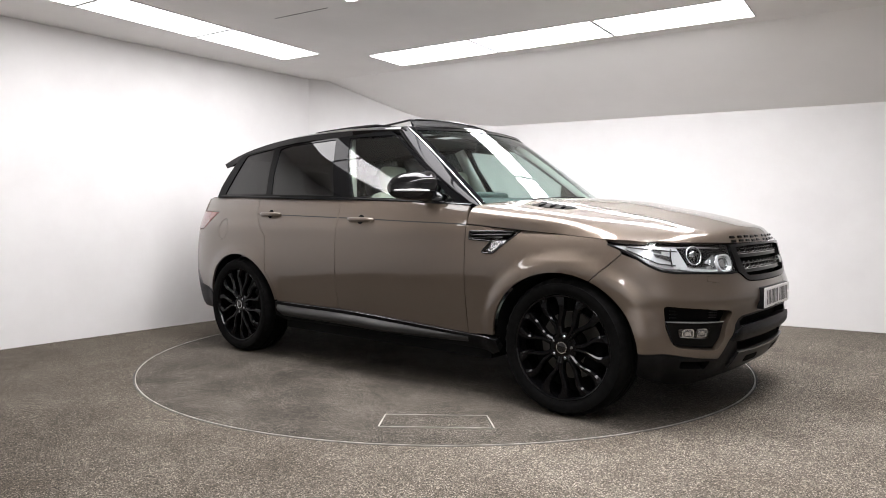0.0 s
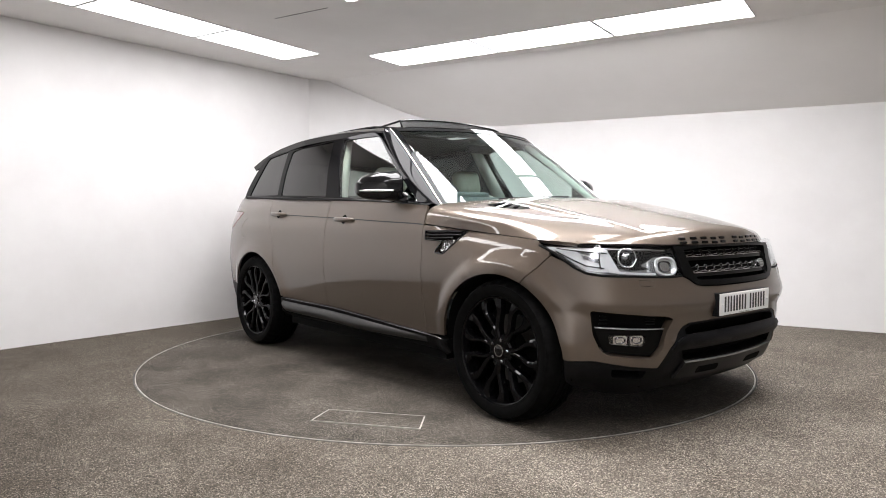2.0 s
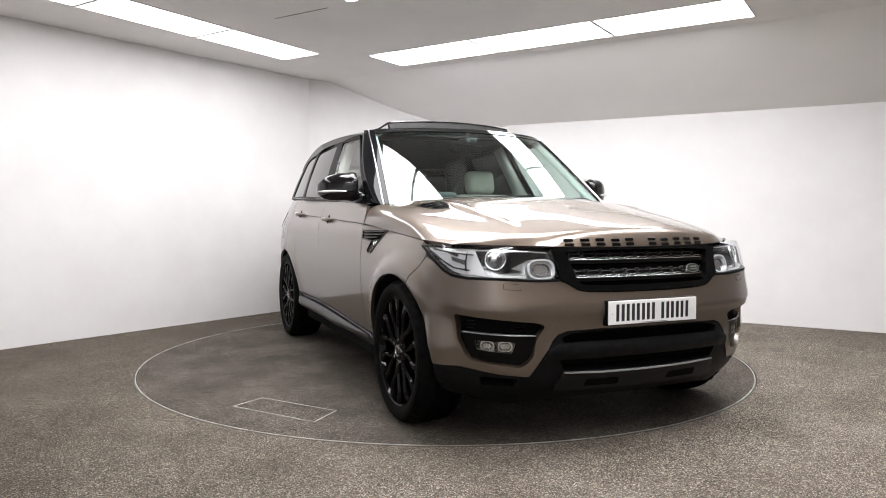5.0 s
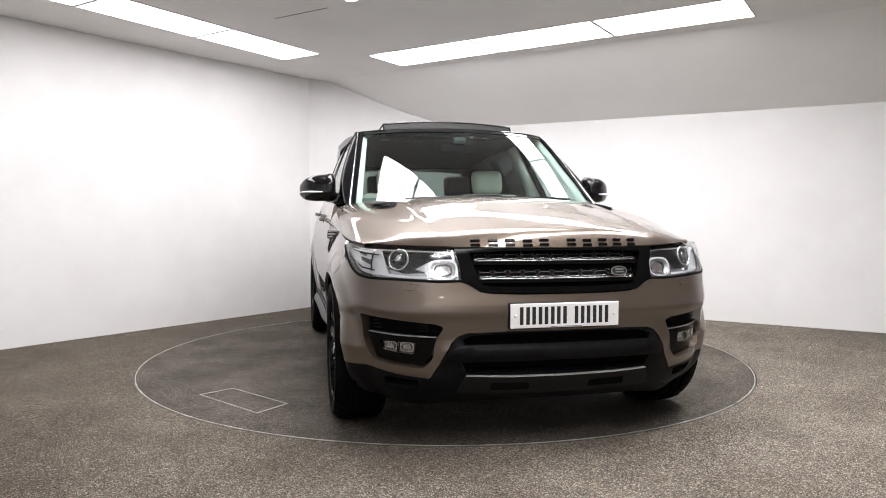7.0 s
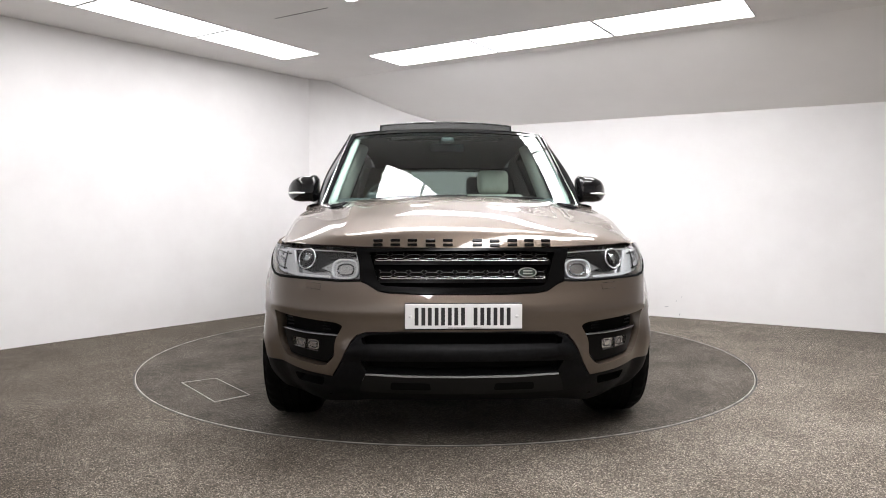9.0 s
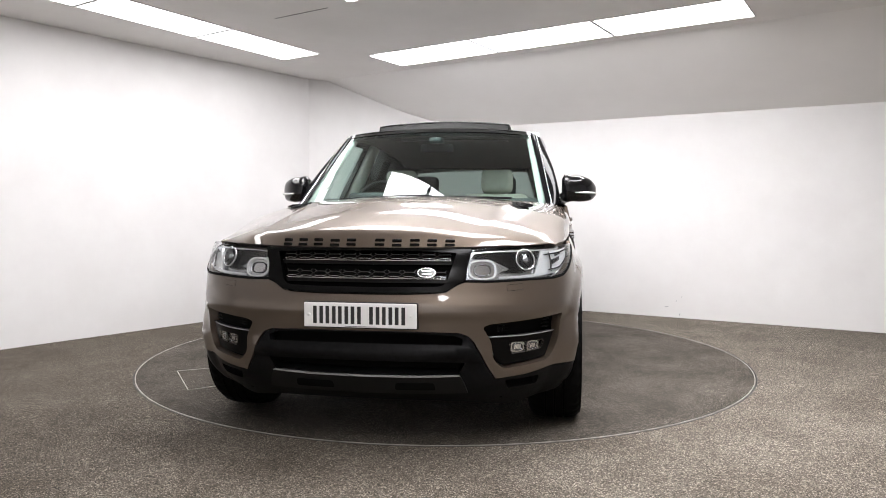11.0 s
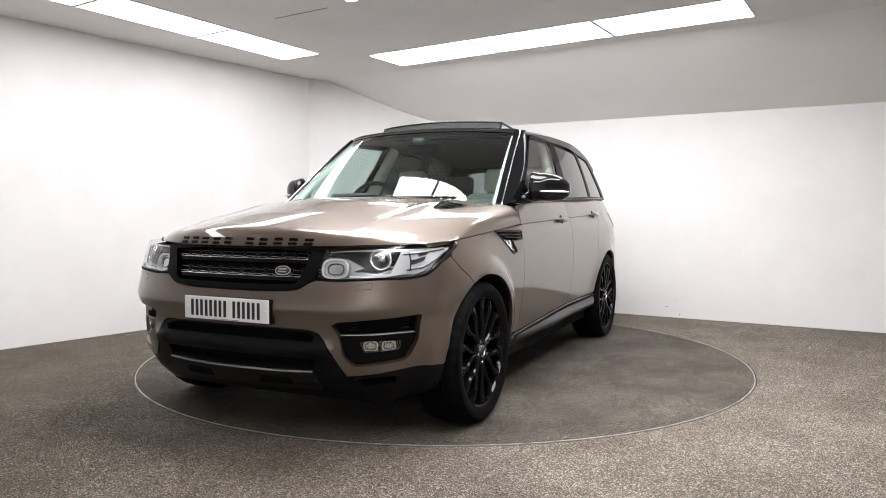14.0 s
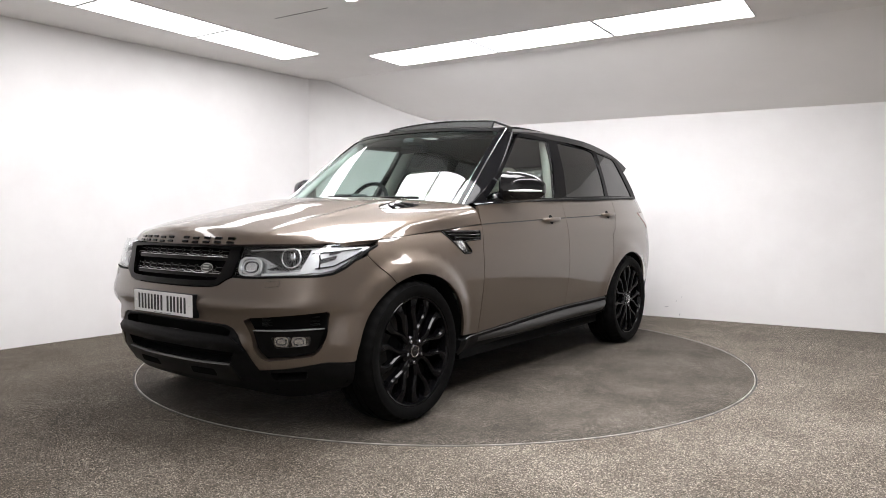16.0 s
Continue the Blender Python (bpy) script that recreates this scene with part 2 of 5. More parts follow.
def dense(poly, step, closed=True):
    P, out = [np.array(q, float) for q in poly], []
    for i in range(len(P) if closed else len(P) - 1):
        a, b = P[i], P[(i + 1) % len(P)]
        k = max(1, int(np.linalg.norm(b - a) / step + 0.7))
        out += [a + (b - a) * j / k for j in range(k)]
    return out if closed else out + [P[-1]]


def rounded(poly, radius, seg=4):
    """A polygon with its corners rounded."""
    P, out = [np.array(q, float) for q in poly], []
    for i in range(len(P)):
        a, b, c = P[i - 1], P[i], P[(i + 1) % len(P)]
        r = radius[i] if isinstance(radius, (list, tuple)) else radius
        d1, d2 = np.linalg.norm(a - b), np.linalg.norm(c - b)
        r = min(r, d1 * 0.45, d2 * 0.45)
        if r <= 0:
            out.append(b)
            continue
        p, q = b + (a - b) / d1 * r, b + (c - b) / d2 * r
        for k in range(seg + 1):
            t = k / seg
            out.append((1 - t) ** 2 * p + 2 * t * (1 - t) * b + t * t * q)
    return out


def sheet(name, outline, fn, material, holes=(), step=0.035, thick=0.018, off=0.0, side=1, centre=(0, 0, 0.8), rim=True):
    """A shell panel: a polygon with holes in the plane of a surface's two parameters, laid on the surface, with turned-in edges."""
    loops = [dense(outline, step)] + [dense(h, step) for h in holes]
    pts, edges, base = [], [], 0
    for lp in loops:
        n = len(lp)
        pts += lp
        edges += [(base + i, base + (i + 1) % n) for i in range(n)]
        base += n
    O = np.array(outline, float)
    gx = np.arange(O[:, 0].min() + step / 2, O[:, 0].max(), step)
    gy = np.arange(O[:, 1].min() + step / 2, O[:, 1].max(), step)
    if len(gx) and len(gy):
        G = np.stack(np.meshgrid(gx, gy), -1).reshape(-1, 2)
        keep = inside(outline, G)
        for h in holes:
            keep &= ~inside(h, G)
        G = G[keep]
        B = np.array(pts)
        if len(G):
            dd = np.full(len(G), 9.0)
            for k in range(0, len(B), 200):
                dd = np.minimum(dd, np.sqrt(((G[:, None, :] - B[None, k:k + 200, :]) ** 2).sum(2)).min(1))
            pts = pts + list(G[dd > step * 0.5])
    vo, eo, fo, *_ = delaunay_2d_cdt([Vector((p[0], p[1])) for p in pts], edges, [], 0, 1e-6)
    Q = np.array([(v.x, v.y) for v in vo])
    T = np.array([f for f in fo])
    cen = Q[T].mean(1)
    keep = inside(outline, cen)
    for h in holes:
        keep &= ~inside(h, cen)
    T = T[keep]
    e = 1e-3
    P = fn(Q)
    du = fn(Q + (e, 0)) - fn(Q - (e, 0))
    dv = fn(Q + (0, e)) - fn(Q - (0, e))
    N = np.cross(du, dv)
    N /= np.linalg.norm(N, axis=1)[:, None] + 1e-12
    if ((P - np.array(centre)) * N).sum(1).mean() < 0:
        N = -N
    P = P + N * off
    a, b, c = P[T[:, 0]], P[T[:, 1]], P[T[:, 2]]
    fl = (np.cross(b - a, c - a) * N[T[:, 0]]).sum(1) < 0
    T[fl] = T[fl][:, ::-1]
    F = [tuple(t) for t in T]
    V, NN = [tuple(v) for v in P], [tuple(n) for n in N]
    if rim:
        seen = {}
        for t in F:
            for i in range(3):
                k = (t[i], t[(i + 1) % 3])
                seen[k] = seen.get(k, 0) + 1
        bd = [k for k in seen if (k[1], k[0]) not in seen]
        new_id = {}
        for i, j in bd:
            tang = P[j] - P[i]
            tang /= np.linalg.norm(tang) + 1e-12
            ids = []
            o = np.cross(tang, N[i])
            for q in (i, j):
                ids += [len(V), len(V) + 1, ]
                V += [tuple(P[q]), tuple(P[q] - N[q] * thick)]
                NN += [tuple(o), tuple(o)]
            F.append((ids[0], ids[1], ids[3], ids[2]))
    if side < 0:
        V = [(x, -y, z) for x, y, z in V]
        NN = [(x, -y, z) for x, y, z in NN]
        F = [f[::-1] for f in F]
    return mesh_of(name, V, F, material, NN)


def patch(name, grid, material, thick=0.0, close=False):
    """A smooth surface through a grid of points (rows of points), with an optional thickness."""
    G = np.array(grid, float)
    r, c = G.shape[:2]
    V = [tuple(v) for v in G.reshape(-1, 3)]
    F = []
    for i in range(r - 1):
        for j in range(c - 1 if not close else c):
            k = (j + 1) % c
            F.append((i * c + j, i * c + k, (i + 1) * c + k, (i + 1) * c + j))
    me = mesh_of(name, V, F, material)
    return me

# ---------- the room ----------
E1, E2 = (0.843, -0.538), (0.538, 0.843)      # along the low wall, towards it
CEIL, LOW = 2.68, 2.16


def ab(a, b):
    return (a * E1[0] + b * E2[0], a * E1[1] + b * E2[1])


def wall(name, pts, height, label, outward=0.14, material=None):
    """An upright wall of some thickness whose room face follows a line on plan."""
    P = [np.array(p, float) for p in pts]
    out = []
    for i, p in enumerate(P):
        d = P[min(i + 1, len(P) - 1)] - P[max(i - 1, 0)]
        d /= np.linalg.norm(d)
        out.append(p + np.array((-d[1], d[0])) * outward)
    bm = bmesh.new()
    prism(bm, [tuple(p) for p in P] + [tuple(p) for p in out[::-1]], 0.0, height)
    ob = part(name, bm, material or M_WALL, None, label, smooth=40)
    return tagged(ob, label, "wall", kind="structure")


C_LEFT = (-1.60, 2.80)
LEFT_END = (-5.65, -2.67)
RIGHT_END = (8.3, -1.56)
wall("wall_left", [LEFT_END, C_LEFT], CEIL + 0.1, "smooth white painted studio wall")
CURVE = Spline([0, 1, 2, 3, 4, 5, 6, 7], [C_LEFT, (-1.32, 2.92), (-1.01, 3.055), (-0.63, 3.215), (-0.32, 3.30), (-0.02, 3.31), (0.28, 3.23), (0.63, 3.10)])
wall("wall_corner", [tuple(p) for p in CURVE(np.linspace(0, 7, 29))], CEIL + 0.1, "gently curved white corner wall")
low_wall = wall("wall_right", [(0.63, 3.10), RIGHT_END], CEIL + 0.1, "smooth white wall under a sloping ceiling")
# faint scuffs low on the wall
_d = Vector((RIGHT_END[0] - 0.63, RIGHT_END[1] - 3.10, 0)).normalized()
for q, z, w, h in ((2.058, 0.111, 0.045, 0.008), (2.196, 0.036, 0.012, 0.02), (2.158, 0.179, 0.014, 0.01), (2.216, 0.225, 0.008, 0.014)):
    c = Vector((0.63, 3.10, z)) + _d * q
    bm = bmesh.new()
    bmesh.ops.create_circle(bm, cap_ends=True, segments=9, radius=0.5)
    for i, v in enumerate(bm.verts):
        v.co = c + _d * (v.co.x * w) + Vector((0, 0, (v.co.y + 0.3 * v.co.x) * h * (0.7 + 0.3 * (i % 3)))) + Vector((_d.y, -_d.x, 0)) * 0.002
    part("scuff_mark", bm, M_SCUFF, low_wall, "faint grey scuff")
wall("wall_side", [RIGHT_END, (3.47, -8.50)], CEIL + 0.1, "plain white studio wall", material=M_REARWALL)
wall("wall_back", [(3.47, -8.50), LEFT_END], CEIL + 0.1, "plain white studio wall", material=M_REARWALL)

bm = bmesh.new()
prism(bm, [(-10, -12), (10, -12), (10, 6), (-10, 6)], CEIL, CEIL + 0.12)
tagged(part("ceiling", bm, M_CEIL, None), "flat grey-white plaster ceiling", "ceiling", kind="structure")
# sloping soffit along the low wall
bm = bmesh.new()
FOLD, WALLB = 1.68, 2.986
sec = [(FOLD, CEIL - 0.0005), (WALLB + 0.12, LOW - 0.048), (WALLB + 0.12, CEIL - 0.0005)]
rows = []
for a in (-5.0, 11.0):
    rows.append([bm.verts.new((*ab(a, b), z)) for b, z in sec])
bm.faces.new(rows[0])
bm.faces.new(rows[1][::-1])
for i in range(3):
    j = (i + 1) % 3
    bm.faces.new((rows[0][i], rows[1][i], rows[1][j], rows[0][j]))
bmesh.ops.recalc_face_normals(bm, faces=bm.faces)
tagged(part("ceiling_slope", bm, M_SLOPE, None), "sloping grey-white plaster ceiling over the low wall", "ceiling", kind="structure")

# floor with a round pit for the turntable
R_TABLE = 2.254
bm = bmesh.new()
N = 160
inner = [bm.verts.new(((R_TABLE + 0.006) * math.cos(2 * math.pi * k / N), (R_TABLE + 0.006) * math.sin(2 * math.pi * k / N), 0)) for k in range(N)]
outer = [bm.verts.new((14 * math.cos(2 * math.pi * k / N), 14 * math.sin(2 * math.pi * k / N), 0)) for k in range(N)]
low = [bm.verts.new((v.co.x, v.co.y, -0.10)) for v in inner]
for k in range(N):
    l = (k + 1) % N
    bm.faces.new((inner[k], outer[k], outer[l], inner[l]))
    bm.faces.new((inner[k], inner[l], low[l], low[k]))
bm.faces.new(low)
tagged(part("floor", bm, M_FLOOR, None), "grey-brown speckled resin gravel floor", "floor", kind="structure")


def ring(name, r0, r1, z0, z1, material, label, parent=None):
    bm = bmesh.new()
    lathe(bm, [(z1, r0), (z1, r1), (z0, r1), (z0, r0), (z1, r0)], N, Matrix.Rotation(radians(90), 4, "X"))
    return part(name, bm, material, parent, label)


tagged(ring("floor_trim", R_TABLE + 0.001, R_TABLE + 0.0075, -0.03, 0.0012, M_SEAL, ""), "thin dark rubber seal round the turntable pit", "trim", kind="structure")


def make_turntable():
    root = tagged(new("turntable"), "round car turntable surfaced in grey-brown gravel", "turntable")
    bm = bmesh.new()
    r = bmesh.ops.create_cone(bm, cap_ends=True, segments=N, radius1=R_TABLE - 0.012, radius2=R_TABLE - 0.012, depth=0.06)
    bmesh.ops.translate(bm, verts=bm.verts, vec=(0, 0, -0.03))
    part("deck", bm, M_TABLE, root)
    ring("rim", R_TABLE - 0.012, R_TABLE - 0.005, -0.05, 0.002, M_STEEL, "thin worn steel rim", root)
    # service hatch: four steel edge strips and a lid
    q = [Vector((x, y, 0)) for x, y in ((1.275, -1.225), (1.436, -1.386), (0.954, -1.736), (0.83, -1.554))]
    bm = bmesh.new()
    c = sum(q, Vector()) / 4
    lid = [c + (p - c) * 0.985 for p in q]
    prism(bm, [(p.x, p.y) for p in lid], 0.0008, 0.003)
    hatch = part("hatch", bm, M_TABLE, root, "flush gravel-faced service hatch")
    for i in range(4):
        a, b = q[i], q[(i + 1) % 4]
        d = (b - a).normalized() * 0.0038
        nrm = Vector((-d.y, d.x, 0)) * (1.0 if i % 2 == 0 else 0.7)
        bm = bmesh.new()
        prism(bm, [tuple((a - d - nrm).xy), tuple((b + d - nrm).xy), tuple((b + d + nrm).xy), tuple((a - d + nrm).xy)], 0.0005, 0.0045)
        part("edge_strip", bm, M_STEEL, hatch, "worn steel edge strip")
    return root


turntable = make_turntable()


# recessed ceiling light panels
def light_panel(a0, a1, b0, b1, lamp_mat=M_PANEL):
    root = tagged(new("ceiling_light"), "glowing white recessed rectangular ceiling light panel", "light panel", "studio ceiling lights")
    g = 0.012
    bm = bmesh.new()
    prism(bm, [ab(a0 + g, b0 + g), ab(a1 - g, b0 + g), ab(a1 - g, b1 - g), ab(a0 + g, b1 - g)], CEIL - 0.003, CEIL + 0.01)
    part("diffuser", bm, lamp_mat, root, "glowing white diffuser")
    for (p, q, r, s) in ((a0, a1, b0, b0 + g), (a0, a1, b1 - g, b1), (a0, a0 + g, b0 + g, b1 - g), (a1 - g, a1, b0 + g, b1 - g)):
        bm = bmesh.new()
        prism(bm, [ab(p, r), ab(q, r), ab(q, s), ab(p, s)], CEIL - 0.0045, CEIL + 0.01)
        part("frame", bm, M_PFRAME, root)


for i in range(3):
    light_panel(-1.49 + 1.165 * i, -1.49 + 1.165 * (i + 1) - 0.01, 0.90, 1.478)
for i in range(4):
    light_panel(-2.345, -1.84, 0.60 - 1.10 * (i + 1) + 0.01, 0.60 - 1.10 * i, M_PANEL_DIM)
for i in range(5):
    light_panel(2.40, 2.92, 0.60 - 1.12 * (i + 1) + 0.01, 0.60 - 1.12 * i)
for i in range(4):
    for j in range(1):
        light_panel(-0.5 + 0.585 * i, -0.5 + 0.585 * (i + 1) - 0.01, -0.55 - 1.185 * (j + 1) + 0.01, -0.55 - 1.185 * j)

# a fine joint in the ceiling board
bm = bmesh.new()
prism(bm, [(-1.376, 0.250), (-0.905, -0.046), (-0.902, -0.041), (-1.373, 0.255)], CEIL - 0.002, CEIL + 0.01)
tagged(part("ceiling_joint", bm, M_GAP_SHADE, None), "fine dark joint line in the ceiling", "trim", kind="structure")

# ---------- the car: x forward, y to its left, z up, origin on the deck between the axles ----------
PLAN_PTS = [(2.285, 0), (2.276, 0.25), (2.242, 0.50), (2.165, 0.72), (2.05, 0.860), (1.88, 0.942), (1.68, 0.970), (1.44, 0.980), (1.15, 0.982), (0.85, 0.978),
            (0.4, 0.972), (-0.1, 0.969), (-0.6, 0.970), (-1.1, 0.975), (-1.46, 0.975), (-1.8, 0.955), (-2.1, 0.905), (-2.32, 0.80), (-2.44, 0.62), (-2.485, 0.35), (-2.5, 0)]
_p = np.array(PLAN_PTS)
_k = np.concatenate([[0], np.cumsum(np.linalg.norm(np.diff(_p, axis=0), axis=1))])
# mirrored ends keep the curve square to the middle line
_ext = np.concatenate([(_p[3:0:-1] * (1, -1)), _p, (_p[-2:-5:-1] * (1, -1))])
_kk = np.concatenate([-_k[3:0:-1], _k, 2 * _k[-1] - _k[-2:-5:-1]])
PLAN = Spline(_kk, _ext)
S_END = _k[-1]
_ss = np.linspace(0, S_END, 4000)
_pp = PLAN(_ss)


def s_y(y):
    """Plan parameter on the nose at half-width y."""
    h = int(np.argmax(_pp[:, 1] > 0.9755))
    return float(np.interp(abs(y), _pp[:h, 1], _ss[:h])) * (1 if y >= 0 else -1)


def s_x(x):
    return float(np.interp(-x, -_pp[:, 0], _ss))


FRONT_IN = Spline([0.10, 0.20, 0.28, 0.36, 0.46, 0.56, 0.635, 0.68, 0.74, 0.80, 0.86, 0.93, 1.00, 1.2], [0.28, 0.15, 0.072, 0.030, 0.012, 0.003, 0.0, 0.005, 0.019, 0.035, 0.054, 0.074, 0.112, 0.30])
SIDE_IN = Spline([0.10, 0.24, 0.32, 0.39, 0.46, 0.58, 0.68, 0.80, 0.92, 1.02, 1.05, 1.12, 1.20, 1.28], [0.30, 0.136, 0.065, 0.045, 0.033, 0.015, 0.003, 0.0, 0.007, 0.018, 0.026, 0.042, 0.064, 0.09])
REAR_IN = Spline([0.10, 0.30, 0.45, 0.6, 0.75, 0.95, 1.1, 1.25], [0.2, 0.06, 0.01, 0.0, 0.03, 0.06, 0.08, 0.12])
HUBS = (1.4615, -1.4615)
HUB_Z, ARCH_R, ARCH_SQ = 0.380, 0.440, 0.915


def skin(Q):
    """The lower body's skin: plan parameter and height to a point."""
    s, z = Q[:, 0], Q[:, 1]
    sg = np.where(s < 0, -1.0, 1.0)
    a = np.abs(s)
    P = PLAN(a)
    d = PLAN(a + 2e-3) - PLAN(np.maximum(a - 2e-3, -0.01))
    d /= np.linalg.norm(d, axis=1)[:, None]
    n = np.stack([d[:, 1], -d[:, 0]], 1)
    n = np.where(a[:, None] < 1e-6, np.array([[1.0, 0.0]]), n)
    wf = np.where(n[:, 0] > 0, n[:, 0] ** 2, 0)
    wr = np.where(n[:, 0] < 0, n[:, 0] ** 2, 0)
    rear_lean = 1 + 0.55 * np.clip((0.2 - P[:, 0]) / 1.6, 0, 1.2)
    ins = wf * FRONT_IN(z) + wr * REAR_IN(z) + (1 - wf - wr) * SIDE_IN(z) * np.where(z > 0.9, rear_lean, 1.0)
    # the front wings roll over towards the bonnet
    roll = np.clip((P[:, 0] - 0.82) / 0.35, 0, 1)
    ins = ins + (1 - wf - wr) * roll * roll * (3 - 2 * roll) * 1.15 * np.clip(z - 0.80, 0, 0.3) ** 2
    # a soft fold runs round the front corners
    ins = ins + 0.010 * np.clip((0.64 - z) / 0.035, 0, 1) * np.clip((P[:, 0] - 1.65) / 0.2, 0, 1)
    # a proud rounded edge under the lamps and grille, and a rounded bar across the lower bumper
    nose = np.clip((P[:, 0] - 1.80) / 0.2, 0, 1)
    ins = ins - 0.008 * np.exp(-((z - 0.668) / 0.052) ** 2) * nose
    ins = ins - 0.024 * np.exp(-((z - 0.472) / 0.030) ** 2) * np.clip((0.58 - P[:, 1]) / 0.1, 0, 1) * np.clip((P[:, 0] - 2.0) / 0.1, 0, 1)
    # the bumper corner flares out to the arch
    ins = ins - 0.052 * np.clip((0.66 - z) / 0.18, 0, 1) * np.exp(-((P[:, 0] - 1.86) / 0.13) ** 2)
    for hx in HUBS:
        r = np.hypot(P[:, 0] - hx, (z - HUB_Z) / ARCH_SQ)
        if hx > 0:
            # a broad shoulder stands proud over the front arch
            u = np.clip((r - ARCH_R - 0.035) / 0.10, 0, 1)
            ins = ins - 0.026 * (1 - u * u * (3 - 2 * u)) * np.clip(1 + (r - ARCH_R) / 0.10, 0.4, 1) * (1 - wf - wr)
        else:
            ins = ins - 0.017 * np.exp(-((r - ARCH_R) / 0.07) ** 2) * (1 - wf - wr)
    out = P - n * ins[:, None]
    return np.stack([out[:, 0], sg * out[:, 1], z], 1)


def F(*pts):
    return [(s_y(y), z) for y, z in pts]


def X(*pts):
    return [(s_x(x), z) for x, z in pts]


def arch(hx, a0, a1, n=26, r=ARCH_R):
    """Points of a wheel arch's edge, from angle a0 to a1 (degrees, 0 forward, 90 up)."""
    hx = hx - 0.022 if hx > 0 else hx
    return [(s_x(hx + r * math.cos(radians(a0 + (a1 - a0) * k / n))), HUB_Z + r * ARCH_SQ * math.sin(radians(a0 + (a1 - a0) * k / n))) for k in range(n + 1)]


def mirror_poly(half):
    """A polygon across the middle: half runs from the middle line outwards and back to it."""
    return list(half) + [(-s, z) for s, z in half[::-1]]


car = tagged(new("car"), "bronze-taupe sports utility vehicle with black roof on the turntable", "car")


def both(name, outline, fn, material, label="", **kw):
    obs = []
    for sd in (1, -1):
        obs.append(part(name, sheet(name, outline, fn, material, side=sd, **kw), material, car, label))
    return obs


# heights of the main side lines by x
BELT = Spline([-2.1, -1.7, -1.25, -0.3, 0.25, 0.7, 0.9], [1.252, 1.243, 1.230, 1.203, 1.182, 1.160, 1.150])
GROOVE = Spline([-1.9, -1.25, -0.3, 0.0, 0.43, 0.81, 1.11, 1.69, 1.8], [1.118, 1.098, 1.071, 1.062, 1.047, 1.034, 1.010, 0.966, 0.956])
SILL = Spline([-1.1, -0.95, -0.3, 0.24, 0.8, 1.1], [0.44, 0.434, 0.426, 0.404, 0.378, 0.368])


def xs(fn, x0, x1, n=14, dz=0.0):
    return [(s_x(x), float(fn(x)[0]) + dz) for x in np.linspace(x0, x1, n)]


A_F0 = 8      # the arch starts a little above the sill line
VENT = rounded(X((0.83, 0.997), (1.16, 1.000), (1.09, 0.940), (1.0, 0.868), (0.918, 0.873), (0.985, 0.940), (0.83, 0.948)), [0.006, 0.008, 0.03, 0.02, 0.02, 0.02, 0.006])
wing = X((0.802, 0.380)) + X((0.802, 1.030)) + xs(GROOVE, 0.83, 1.69, 12, -0.003) + X((1.705, 0.948), (1.712, 0.934), (1.775, 0.909), (1.782, 0.890)) + arch(1.4615, 65.5, 178)
both("front_wing", wing, skin, M_PAINT, holes=[VENT])

door_f = X((0.7975, 0.382)) + xs(SILL, 0.75, -0.33, 8, 0.006) + X((-0.3425, 0.436)) + xs(BELT, -0.3425, 0.7975, 12, -0.006)
doors_front = both("front_door", door_f, skin, M_PAINT)
rear_edge = [(-1.30, 1.21), (-1.275, 1.10), (-1.20, 1.0), (-1.13, 0.93)]
door_r = X((-0.3462, 0.436)) + xs(SILL, -0.40, -1.00, 6, 0.006) + arch(-1.4615, 10, 41, 10, ARCH_R + 0.03) + X(*rear_edge[::-1]) + xs(BELT, -1.298, -0.3462, 9, -0.006)
doors_rear = both("rear_door", door_r, skin, M_PAINT)
quarter = X((-1.006, 0.45)) + arch(-1.4615, 9, 172, 30) + X((-1.905, 0.47), (-2.12, 0.50), (-2.20, 0.62), (-2.20, 0.97), (-2.06, 0.972), (-1.95, 1.05), (-1.86, 1.118), (-2.15, 1.125), (-2.17, 1.235)) + xs(BELT, -2.1, -1.30, 8, -0.006) \
    + X((-1.304, 1.21), (-1.279, 1.10), (-1.204, 1.0), (-1.134, 0.93)) + arch(-1.4615, 41, 10, 10, ARCH_R + 0.0265)
FUEL = [(s_x(-1.71) + 0.068 * math.cos(a), 0.977 + 0.084 * math.sin(a)) for a in np.linspace(0, 2 * math.pi, 28, endpoint=False)]
part("rear_wing", sheet("rear_wing", quarter, skin, M_PAINT, side=1), M_PAINT, car)
part("rear_wing", sheet("rear_wing", quarter, skin, M_PAINT, holes=[FUEL], side=-1), M_PAINT, car)
FUEL_IN = [(s_x(-1.71) + 0.0645 * math.cos(a), 0.977 + 0.0805 * math.sin(a)) for a in np.linspace(0, 2 * math.pi, 28, endpoint=False)]
part("fuel_flap", sheet("fuel_flap", FUEL_IN, skin, M_PAINT, off=-0.001, side=-1), M_PAINT, car)
TAIL = X((-2.20, 0.975), (-2.06, 0.977), (-1.952, 1.053), (-1.868, 1.114), (-2.15, 1.12), (-2.20, 1.12))
both("tail_lamp", rounded(TAIL, 0.01), skin, M_REDLENS, "clear and red tail lamp", off=0.004)

